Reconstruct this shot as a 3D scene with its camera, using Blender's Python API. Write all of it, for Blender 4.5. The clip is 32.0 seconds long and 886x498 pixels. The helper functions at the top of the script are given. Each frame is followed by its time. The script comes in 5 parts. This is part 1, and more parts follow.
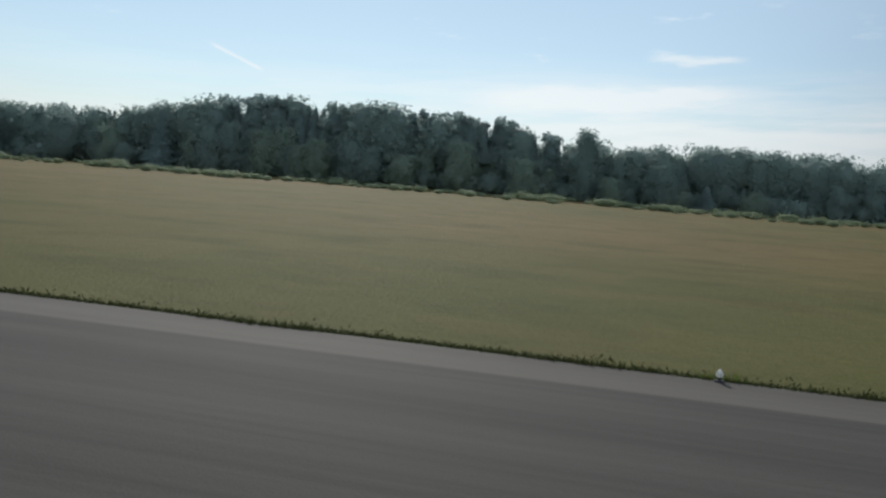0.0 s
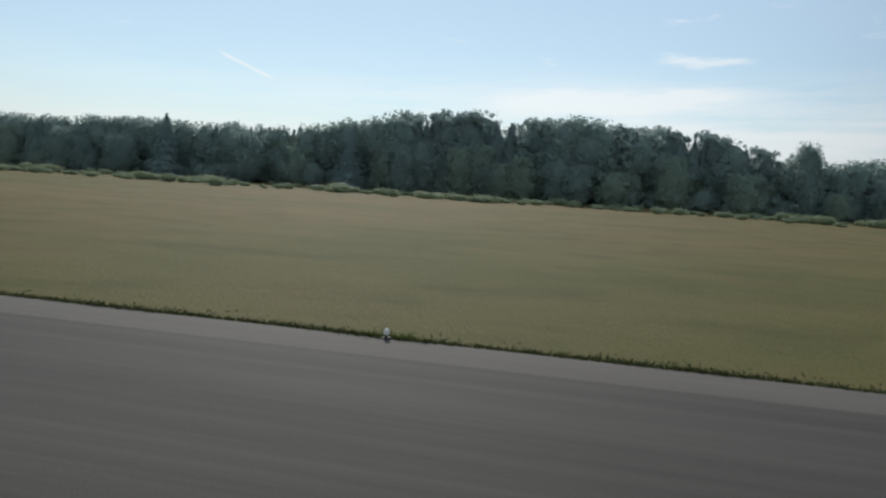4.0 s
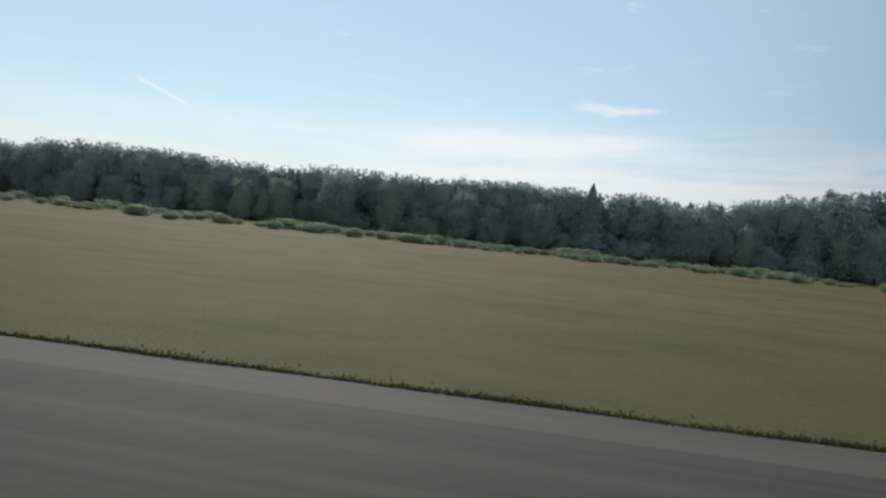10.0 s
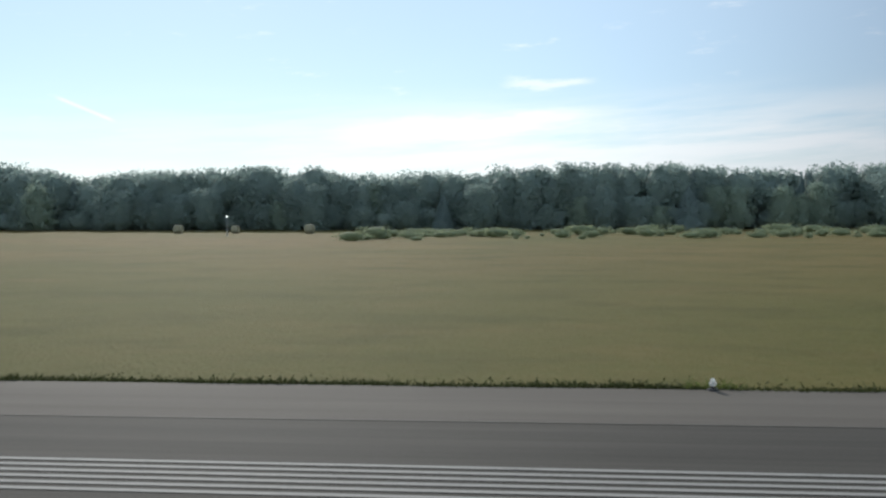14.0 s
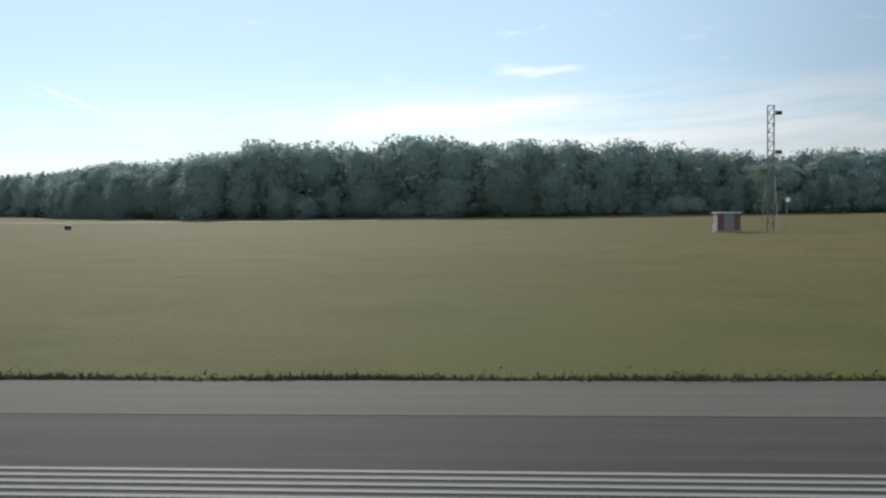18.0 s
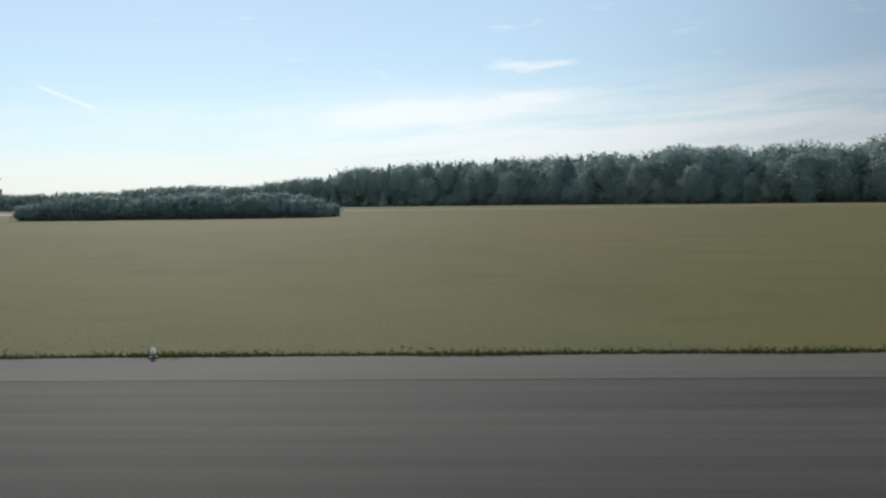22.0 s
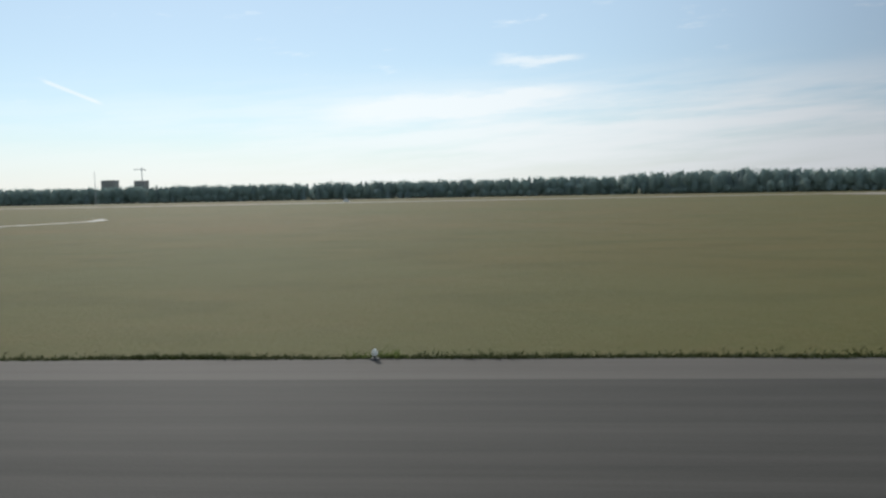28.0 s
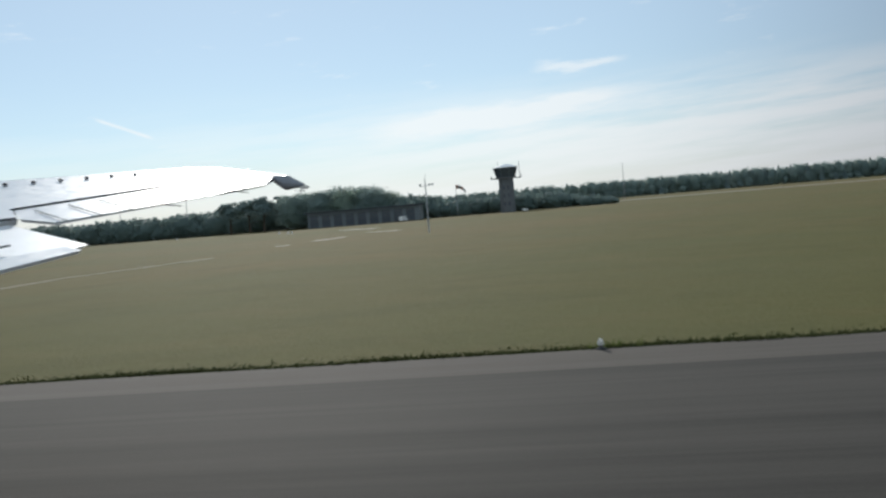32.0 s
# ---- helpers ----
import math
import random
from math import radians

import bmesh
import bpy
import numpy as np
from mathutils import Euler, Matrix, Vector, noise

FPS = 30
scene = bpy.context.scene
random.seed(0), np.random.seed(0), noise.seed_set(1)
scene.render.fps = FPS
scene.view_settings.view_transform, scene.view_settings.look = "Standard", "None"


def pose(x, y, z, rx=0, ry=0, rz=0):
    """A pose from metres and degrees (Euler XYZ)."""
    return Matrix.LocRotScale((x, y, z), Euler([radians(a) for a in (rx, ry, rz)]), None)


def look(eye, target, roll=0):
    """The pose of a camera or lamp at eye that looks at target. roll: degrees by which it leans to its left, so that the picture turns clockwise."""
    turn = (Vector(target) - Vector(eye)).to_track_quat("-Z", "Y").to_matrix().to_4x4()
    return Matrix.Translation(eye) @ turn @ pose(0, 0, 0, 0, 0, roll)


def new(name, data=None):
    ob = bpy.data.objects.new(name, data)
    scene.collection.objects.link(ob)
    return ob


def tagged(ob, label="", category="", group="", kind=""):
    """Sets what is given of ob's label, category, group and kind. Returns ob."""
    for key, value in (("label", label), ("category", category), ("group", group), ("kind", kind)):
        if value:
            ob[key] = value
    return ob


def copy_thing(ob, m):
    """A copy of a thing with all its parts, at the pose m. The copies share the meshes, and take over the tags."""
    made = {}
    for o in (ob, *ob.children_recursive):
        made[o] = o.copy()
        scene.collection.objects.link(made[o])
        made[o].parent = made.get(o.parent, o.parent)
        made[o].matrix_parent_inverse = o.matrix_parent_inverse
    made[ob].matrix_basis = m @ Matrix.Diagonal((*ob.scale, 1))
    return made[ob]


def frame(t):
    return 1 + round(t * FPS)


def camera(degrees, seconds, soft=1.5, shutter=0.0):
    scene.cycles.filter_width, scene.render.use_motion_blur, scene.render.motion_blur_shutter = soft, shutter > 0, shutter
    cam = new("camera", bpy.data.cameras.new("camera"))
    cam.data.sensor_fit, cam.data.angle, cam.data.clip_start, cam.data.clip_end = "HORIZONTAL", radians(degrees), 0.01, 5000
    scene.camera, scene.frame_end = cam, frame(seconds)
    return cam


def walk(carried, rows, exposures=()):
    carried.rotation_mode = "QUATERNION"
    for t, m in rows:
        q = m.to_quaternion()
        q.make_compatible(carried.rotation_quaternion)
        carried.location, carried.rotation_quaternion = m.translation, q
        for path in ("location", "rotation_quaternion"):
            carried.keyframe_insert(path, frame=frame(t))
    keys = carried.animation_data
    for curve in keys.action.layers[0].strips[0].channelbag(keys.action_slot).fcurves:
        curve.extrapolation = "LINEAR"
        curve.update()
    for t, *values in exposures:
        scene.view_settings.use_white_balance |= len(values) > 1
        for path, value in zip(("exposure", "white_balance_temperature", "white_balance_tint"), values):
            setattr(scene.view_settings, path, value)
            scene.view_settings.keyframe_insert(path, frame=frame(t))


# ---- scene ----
cam = camera(53.35, 32.0, soft=2.5, shutter=0.015)
# seconds, x, y, z, turn, tilt and lean in degrees
PATH = [
    (0, 271.27, 0.50, 1.84, -13.29, -4.70, 4.48),
    (1, 265.68, 0.55, 1.84, -12.27, -4.42, 4.67),
    (2, 259.72, 0.23, 1.84, -11.73, -4.20, 4.94),
    (3, 253.14, 0.29, 1.84, -10.63, -4.12, 4.62),
    (3.5, 249.59, 0.23, 1.84, -13.31, -4.55, 4.84),
    (5.5, 233.33, -0.00, 1.84, -11.92, -2.54, 0.57),
    (6, 228.63, 0.19, 1.84, -8.52, 0.60, 2.39),
    (6.5, 223.66, 0.16, 1.84, -8.80, -0.15, 3.54),
    (7, 218.31, 0.24, 1.84, -6.02, -1.18, 5.57),
    (7.5, 212.88, 0.10, 1.84, -5.69, -3.16, 4.53),
    (8, 207.05, 0.06, 1.84, -13.58, -2.55, 1.12),
    (8.5, 200.74, -0.06, 1.84, -12.17, -0.10, 0.23),
    (9, 194.48, 0.11, 1.84, -9.63, -3.68, 7.72),
    (9.5, 187.74, 0.16, 1.84, -10.56, -2.08, 6.79),
    (10, 180.67, 0.26, 1.84, -8.69, -1.60, 5.90),
    (10.5, 173.29, 0.09, 1.84, -9.85, -1.11, 0.32),
    (11, 165.60, 0.08, 1.84, -9.84, -12.00, -1.85),
    (11.5, 157.58, 0.08, 1.84, -1.93, -7.12, -1.41),
    (12, 149.23, 0.36, 1.84, -2.30, -8.19, -0.85),
    (12.5, 140.57, 0.28, 1.84, -2.34, -6.83, -0.37),
    (13, 131.59, 0.50, 1.84, -3.88, -5.08, 1.15),
    (13.5, 122.28, 0.44, 1.84, -4.74, -2.17, 0.41),
    (15.5, 81.92, 0.32, 1.84, -4.76, -2.89, -1.59),
    (16, 71.06, 0.32, 1.84, -4.36, -2.97, -1.59),
    (16.5, 59.89, 0.67, 1.84, -3.90, -3.18, -1.15),
    (17, 48.43, 0.61, 1.84, -4.52, -3.19, -0.70),
    (17.5, 36.68, 0.67, 1.84, -5.78, -3.20, -0.79),
    (18, 24.63, 0.70, 1.84, -4.76, -3.01, -0.88),
    (18.5, 12.30, 0.66, 1.84, -5.36, -3.10, -1.07),
    (19, -0.21, 0.62, 1.84, -5.53, -3.13, -1.26),
    (19.5, -13.19, 0.29, 1.84, -5.88, -3.13, -1.20),
    (20, -26.35, 0.13, 1.84, -5.11, -3.23, -1.15),
    (20.5, -39.77, -0.05, 1.84, -4.91, -2.94, -1.15),
    (21, -53.45, -0.17, 1.84, -4.75, -3.00, -1.14),
    (21.5, -67.38, -0.35, 1.84, -4.62, -3.20, -1.17),
    (22, -81.67, -0.47, 1.84, -4.42, -3.32, -1.20),
    (22.5, -96.01, -0.46, 1.84, -3.80, -3.24, -1.14),
    (23, -110.79, -0.40, 1.84, -4.13, -3.02, -1.08),
    (23.5, -125.61, -0.47, 1.84, -3.71, -2.84, -1.32),
    (24, -140.77, -0.54, 1.84, -5.27, -3.33, -1.56),
    (24.5, -156.17, -0.48, 1.84, -4.87, -3.21, -1.19),
    (25, -171.80, -0.41, 1.84, -3.79, -3.07, -0.82),
    (25.5, -187.65, -0.22, 1.84, -4.34, -3.01, -1.00),
    (26, -203.74, -0.03, 1.84, -5.27, -3.35, -1.18),
    (26.5, -220.06, -0.03, 1.84, -5.44, -2.96, -1.18),
    (28.5, -287.65, 0.07, 1.84, -4.57, -3.77, -1.10),
    (29, -305.13, 0.07, 1.84, -5.40, -3.44, -1.10),
    (29.5, -322.85, -0.20, 1.84, -5.13, -3.60, -1.92),
    (30, -340.82, -0.48, 1.84, -5.61, -3.26, -2.74),
    (30.5, -359.05, -0.45, 1.75, -6.00, -2.67, -3.41),
    (31, -377.53, -0.45, 1.66, -6.65, -2.43, -4.07),
    (31.5, -396.27, -0.45, 1.71, -7.98, -2.43, -4.44),
    (32, -415.29, -0.45, 1.76, -8.02, -2.67, -4.80),
]


def facing(x, y, z, turn, tilt, lean):
    a, b = radians(turn), radians(tilt)
    way = Vector((math.sin(a) * math.cos(b), math.cos(a) * math.cos(b), math.sin(b)))
    eye = Vector((x, y, z))
    return look(eye, eye + way, lean)


walk(cam, [(row[0], facing(*row[1:])) for row in PATH], [(0.0, 0.0, 6230, 9.0), (10.0, 0.0, 6230, 9.0), (11.0, -0.1, 6230, 9.0), (12.0, 0.33, 6230, 9.0), (18.0, 0.28, 6230, 9.0), (24.0, 0.07, 6230, 9.0), (29.0, 0.1, 6230, 9.0), (32.0, 0.03, 6230, 9.0)])

# ---- light ----
SUN_WAY = Vector((-1.2, 3.15, 1.47)).normalized()
sun_data = bpy.data.lights.new("sun", "SUN")
sun_data.energy, sun_data.angle, sun_data.color = 3.2, radians(0.6), (1.0, 0.94, 0.85)
sun = new("sun", sun_data)
sun.matrix_world = look(SUN_WAY * 200, (0, 0, 0))


def direction(turn, tilt):
    a, b = radians(turn), radians(tilt)
    return Vector((math.sin(a) * math.cos(b), math.cos(a) * math.cos(b), math.sin(b)))


class Nodes:
    """Short hand for node trees."""

    def __init__(self, tree):
        self.t = tree
        tree.nodes.clear()

    def add(self, kind, **inputs):
        n = self.t.nodes.new(kind)
        for key, value in inputs.items():
            self.set(n.inputs[key.replace("_", " ")], value)
        return n

    def set(self, socket, value):
        if isinstance(value, bpy.types.NodeSocket):
            self.t.links.new(value, socket)
        else:
            socket.default_value = value

    def math(self, op, a, b=0.0, c=0.0, clamp=False):
        n = self.t.nodes.new("ShaderNodeMath")
        n.operation, n.use_clamp = op, clamp
        for s, v in zip(n.inputs, (a, b, c)):
            self.set(s, v)
        return n.outputs[0]

    def vec(self, op, a, b=(0, 0, 0)):
        n = self.t.nodes.new("ShaderNodeVectorMath")
        n.operation = op
        self.set(n.inputs[0], a)
        self.set(n.inputs[1], b)
        return n.outputs["Value"] if op in ("DOT_PRODUCT", "LENGTH") else n.outputs[0]

    def ramp(self, x, lo, hi, a=0.0, b=1.0):
        n = self.t.nodes.new("ShaderNodeMapRange")
        n.interpolation_type = "SMOOTHSTEP"
        for s, v in zip(n.inputs, (x, lo, hi, a, b)):
            self.set(s, v)
        return n.outputs[0]

    def mix(self, f, a, b):
        n = self.t.nodes.new("ShaderNodeMix")
        n.data_type = "RGBA"
        self.set(n.inputs[0], f)
        for s, v in ((n.inputs[6], a), (n.inputs[7], b)):
            self.set(s, (*v, 1.0) if isinstance(v, tuple) and len(v) == 3 else v)
        return n.outputs[2]

    def noise(self, vector, scale, detail=4.0, rough=0.55):
        n = self.add("ShaderNodeTexNoise", Scale=scale, Detail=detail, Roughness=rough)
        self.set(n.inputs["Vector"], vector)
        return n.outputs["Fac"]


world = bpy.data.worlds.new("sky")
world.use_nodes = True
scene.world = world
N = Nodes(world.node_tree)
way = N.add("ShaderNodeTexCoord").outputs["Generated"]
sky = N.add("ShaderNodeTexSky")
sky.sky_type, sky.sun_disc = "NISHITA", False
sky.sun_elevation, sky.sun_rotation = math.asin(SUN_WAY.z), math.atan2(SUN_WAY.x, SUN_WAY.y)
sky.air_density, sky.dust_density, sky.ozone_density = 1.0, 0.05, 3.0
height = N.vec("DOT_PRODUCT", way, (0, 0, 1))
# thin summer cloud: long streaks low over the horizon, wisps higher up
# the streaks climb a little to the east
tilted = N.vec("ADD", way, N.vec("MULTIPLY", N.add("ShaderNodeCombineXYZ", Z=N.vec("DOT_PRODUCT", way, (-0.055, 0, 0))).outputs[0], (0, 0, 1)))
low = N.vec("MULTIPLY", tilted, (2.6, 2.6, 26.0))
streak = N.noise(low, 1.6, 6.0, 0.6)
wisp = N.noise(N.vec("MULTIPLY", tilted, (5.5, 5.5, 24.0)), 2.3, 7.0, 0.62)
band = N.math("MULTIPLY", N.ramp(height, 0.0, 0.06, 0.75, 1.0), N.ramp(height, 0.075, 0.15, 1.0, 0.0))
side = N.ramp(N.vec("DOT_PRODUCT", way, (1, 0, 0)), -0.55, 0.1, 0.25, 1.0)
cloud = N.math("MULTIPLY", N.math("MULTIPLY", N.ramp(streak, 0.3, 0.62), band), side)
cloud = N.math("ADD", cloud, N.math("MULTIPLY", N.ramp(wisp, 0.6, 0.8), N.ramp(height, 0.05, 0.14, 0.0, 0.6)))
# one bright streak of cloud
core = direction(-3.5, 5.75)
across = N.math("ABSOLUTE", N.math("ADD", N.vec("DOT_PRODUCT", N.vec("SUBTRACT", way, tuple(core)), (-0.055, 0.0, 1.0)),
                N.math("MULTIPLY", N.math("SUBTRACT", wisp, 0.5), 0.035)))
along = N.math("ABSOLUTE", N.vec("DOT_PRODUCT", N.vec("SUBTRACT", way, tuple(core)), (1, 0, 0)))
cloud = N.math("ADD", cloud, N.math("MULTIPLY", N.ramp(across, 0.0, 0.016, 0.75, 0.0), N.ramp(along, 0.04, 0.2, 1.0, 0.0)))
# a small bright bank above it
bank = direction(1.6, 8.3)
from_bank = N.vec("SUBTRACT", way, tuple(bank))
thick = N.math("ABSOLUTE", N.math("ADD", N.vec("DOT_PRODUCT", from_bank, (-0.01, 0.0, 1.0)), N.math("MULTIPLY", N.math("SUBTRACT", wisp, 0.5), 0.03)))
reach = N.math("ABSOLUTE", N.vec("DOT_PRODUCT", from_bank, (1, 0, 0)))
cloud = N.math("ADD", cloud, N.math("MULTIPLY", N.ramp(thick, 0.001, 0.0075, 0.72, 0.0), N.ramp(reach, 0.025, 0.06, 1.0, 0.0)))
# contrail
a, b = direction(-28.7, 7.0), direction(-25.6, 5.75)
mid, run = (a + b) / 2, (b - a).normalized()
rise = a.cross(b).normalized()
off = N.math("ABSOLUTE", N.vec("DOT_PRODUCT", way, tuple(rise)))
on = N.math("ABSOLUTE", N.vec("DOT_PRODUCT", N.vec("SUBTRACT", way, tuple(mid)), tuple(run)))
trail = N.math("MULTIPLY", N.ramp(off, 0.0004, 0.0028, 0.7, 0.0), N.ramp(on, 0.022, 0.034, 1.0, 0.0))
cloud = N.math("ADD", cloud, trail, clamp=True)
# brightest towards the sun, deepest some 60 degrees from it
sunward = N.vec("DOT_PRODUCT", way, tuple(SUN_WAY))
deepen = N.math("ADD", N.ramp(sunward, 0.66, 0.94, 0.0, 0.42), N.ramp(sunward, -0.5, 0.4, 0.42, 0.0))
deepen = N.math("ADD", deepen, 0.6)
haze = N.math("ADD", N.ramp(height, 0.0, 0.1, 0.4, 0.0), N.ramp(height, -0.02, 0.45, 0.48, 0.55))
milky = N.mix(N.ramp(height, 0.0, 0.09), (8.1, 8.15, 7.85), (6.45, 7.5, 7.85))
colour = N.mix(haze, sky.outputs[0], milky)
colour = N.mix(N.math("MULTIPLY", cloud, 0.8), colour, (9.3, 9.4, 9.2))
back = N.add("ShaderNodeBackground", Color=N.vec("MULTIPLY", colour, N.add("ShaderNodeCombineXYZ", X=deepen, Y=deepen, Z=N.math("POWER", deepen, 0.9)).outputs[0]), Strength=0.097)
N.t.links.new(back.outputs[0], N.add("ShaderNodeOutputWorld").inputs[0])

# ---- materials ----


def material(name, build, rough=0.8, metal=0.0, spec=0.5):
    m = bpy.data.materials.new(name)
    m.use_nodes = True
    n = Nodes(m.node_tree)
    bsdf = n.add("ShaderNodeBsdfPrincipled", Roughness=rough, Metallic=metal)
    bsdf.inputs["Specular IOR Level"].default_value = spec
    out = n.add("ShaderNodeOutputMaterial")
    n.t.links.new(bsdf.outputs[0], out.inputs[0])
    place = n.add("ShaderNodeNewGeometry").outputs["Position"]
    build(n, bsdf, place, out)
    return m


def bump(n, bsdf, heightmap, strength, distance):
    b = n.add("ShaderNodeBump", Strength=strength, Distance=distance, Height=heightmap)
    n.t.links.new(b.outputs[0], bsdf.inputs["Normal"])


def plain(name, colour, rough=0.6, metal=0.0, vary=0.18, scale=6.0, spec=0.5):
    def build(n, bsdf, place, out):
        f = n.noise(place, scale, 5.0)
        g = n.noise(place, scale * 9, 3.0)
        dark = tuple(c * (1 - vary) for c in colour)
        light = tuple(min(1, c * (1 + vary)) for c in colour)
        n.set(bsdf.inputs["Base Color"], n.mix(n.math("ADD", n.math("MULTIPLY", f, 0.7), n.math("MULTIPLY", g, 0.3)), dark, light))
        n.set(bsdf.inputs["Roughness"], n.ramp(g, 0.2, 0.8, max(0.05, rough - 0.1), min(1, rough + 0.1)))
    return material(name, build, rough, metal, spec)


def asphalt(name, dark, light, streaks=1.0):
    def build(n, bsdf, place, out):
        lane = n.noise(n.vec("MULTIPLY", place, (0.035, 2.6, 1)), 1.0, 5.0, 0.6)
        fine = n.noise(n.vec("MULTIPLY", place, (0.5, 9.0, 1)), 1.0, 3.0)
        grain = n.noise(place, 55.0, 2.0)
        patch = n.noise(n.vec("MULTIPLY", place, (0.12, 0.5, 1)), 1.0, 3.0)
        f = n.math("ADD", n.math("MULTIPLY", n.ramp(lane, 0.3, 0.7), 0.5 * streaks), n.math("MULTIPLY", n.ramp(patch, 0.3, 0.7), 0.5 - 0.2 * streaks))
        f = n.math("ADD", f, n.math("MULTIPLY", n.math("SUBTRACT", fine, 0.5), 0.5 * streaks))
        f = n.math("ADD", f, n.math("MULTIPLY", n.math("SUBTRACT", grain, 0.5), 0.35), clamp=True)
        n.set(bsdf.inputs["Base Color"], n.mix(f, dark, light))
        bump(n, bsdf, grain, 0.35, 0.01)
    return material(name, build, 0.9, 0.0, 0.12)


def field(name, green, straw, rust):
    def build(n, bsdf, place, out):
        big = n.noise(n.vec("MULTIPLY", place, (0.024, 0.024, 1)), 1.0, 4.0, 0.55)
        middle = n.noise(n.vec("MULTIPLY", place, (0.11, 0.13, 1)), 1.0, 5.0, 0.6)
        small = n.noise(place, 2.4, 5.0, 0.65)
        grain = n.noise(place, 14.0, 3.0, 0.7)
        c = n.mix(n.ramp(middle, 0.25, 0.78), green, straw)
        c = n.mix(n.math("MULTIPLY", n.ramp(big, 0.33, 0.7), 0.8), c, rust)
        strip = n.ramp(n.vec("DOT_PRODUCT", place, (0, 1, 0)), 10.0, 42.0, 0.75, 0.0)
        c = n.mix(n.math("MULTIPLY", strip, n.ramp(small, 0.7, 0.3, 0.5, 1.0)), c, green)
        c = n.mix(n.math("MULTIPLY", n.ramp(small, 0.3, 0.8), 0.22), c, tuple(v * 0.6 for v in green))
        c = n.mix(n.math("MULTIPLY", n.ramp(grain, 0.5, 0.8), 0.3), c, tuple(v * 1.5 for v in straw))
        tuft = n.noise(n.vec("MULTIPLY", place, (0.32, 0.42, 1)), 1.0, 4.0, 0.6)
        c = n.mix(n.math("MULTIPLY", n.ramp(tuft, 0.45, 0.7), 0.45), c, tuple(v * 0.68 for v in green))
        dry = n.noise(n.vec("MULTIPLY", place, (0.2, 0.3, 1)), 1.3, 4.0, 0.6)
        c = n.mix(n.math("MULTIPLY", n.ramp(dry, 0.48, 0.75), 0.3), c, rust)
        # mixed towards a paler, greyer green to the west
        westward = n.ramp(n.vec("DOT_PRODUCT", place, (1, 0, 0)), -60.0, 190.0, 1.0, 0.0)
        c = n.mix(n.math("MULTIPLY", westward, n.ramp(middle, 0.2, 0.75, 0.65, 0.25)), c, tuple(v * k for v, k in zip(green, (1.66, 1.5, 2.6))))
        n.set(bsdf.inputs["Base Color"], c)
        bump(n, bsdf, n.math("ADD", grain, small), 0.7, 0.05)
    return material(name, build, 0.95, 0.0, 0.1)


def leaves(name, dark, light, glow=0.35, relief=0.02, through_=0.0):
    def build(n, bsdf, place, out):
        pick = n.add("ShaderNodeNewGeometry").outputs["Random Per Island"]
        tree = n.add("ShaderNodeObjectInfo").outputs["Random"]
        clump = n.noise(place, 0.45, 3.0)
        fine = n.noise(place, 3.2, 4.0, 0.65)
        f = n.math("ADD", n.math("MULTIPLY", pick, 0.2), n.math("MULTIPLY", n.ramp(clump, 0.3, 0.7), 0.3))
        f = n.math("ADD", f, n.math("MULTIPLY", n.ramp(fine, 0.3, 0.7), 0.25))
        f = n.math("ADD", f, n.math("MULTIPLY", tree, 0.18), clamp=True)
        c = n.mix(f, dark, light)
        n.set(bsdf.inputs["Base Color"], c)
        bump(n, bsdf, fine, 0.6, relief)
        thin = n.add("ShaderNodeBsdfTranslucent")
        n.set(thin.inputs["Color"], n.vec("MULTIPLY", c, (through_,) * 3) if through_ else c)
        both = n.add("ShaderNodeAddShader") if through_ else n.add("ShaderNodeMixShader", Fac=glow)
        n.t.links.new(bsdf.outputs[0], both.inputs[-2])
        n.t.links.new(thin.outputs[0], both.inputs[-1])
        n.t.links.new(both.outputs[0], out.inputs[0])
    return material(name, build, 0.8, 0.0, 0.08)


def worn_paint(name, colour, under):
    def build(n, bsdf, place, out):
        wear = n.noise(n.vec("MULTIPLY", place, (2.0, 9.0, 1)), 1.0, 6.0, 0.7)
        spots = n.noise(place, 22.0, 3.0, 0.7)
        f = n.math("MULTIPLY", n.ramp(wear, 0.5, 0.78), n.ramp(spots, 0.35, 0.65))
        n.set(bsdf.inputs["Base Color"], n.mix(f, colour, under))
    return material(name, build, 0.8, 0.0, 0.1)


M_RUNWAY = asphalt("runway_asphalt", (0.05, 0.046, 0.04), (0.098, 0.089, 0.077), 0.9)
M_SHOULDER = asphalt("shoulder_asphalt", (0.095, 0.083, 0.071), (0.156, 0.138, 0.119), 0.7)
M_CONCRETE = asphalt("pale_concrete", (0.28, 0.238, 0.195), (0.41, 0.355, 0.297), 0.25)
M_TAR = asphalt("tyre_rubber", (0.045, 0.041, 0.037), (0.075, 0.069, 0.061), 0.3)
M_MOUTH = asphalt("brownish_asphalt", (0.118, 0.104, 0.089), (0.176, 0.157, 0.136), 0.25)
M_SANDY = asphalt("dusty_asphalt", (0.205, 0.176, 0.148), (0.31, 0.27, 0.228), 0.3)
M_CHALK = asphalt("bleached_concrete", (0.6, 0.56, 0.48), (0.76, 0.72, 0.64), 0.15)
M_KERB = asphalt("worn_kerb_concrete", (0.36, 0.335, 0.3), (0.56, 0.53, 0.48), 0.2)
M_PATCH = asphalt("patched_asphalt", (0.072, 0.067, 0.059), (0.125, 0.116, 0.102), 0.2)
M_FIELD = field("dry_meadow", (0.083, 0.088, 0.02), (0.162, 0.128, 0.043), (0.185, 0.12, 0.046))
M_BLADE = leaves("grass_blades", (0.05, 0.06, 0.022), (0.09, 0.1, 0.036), 0.15)
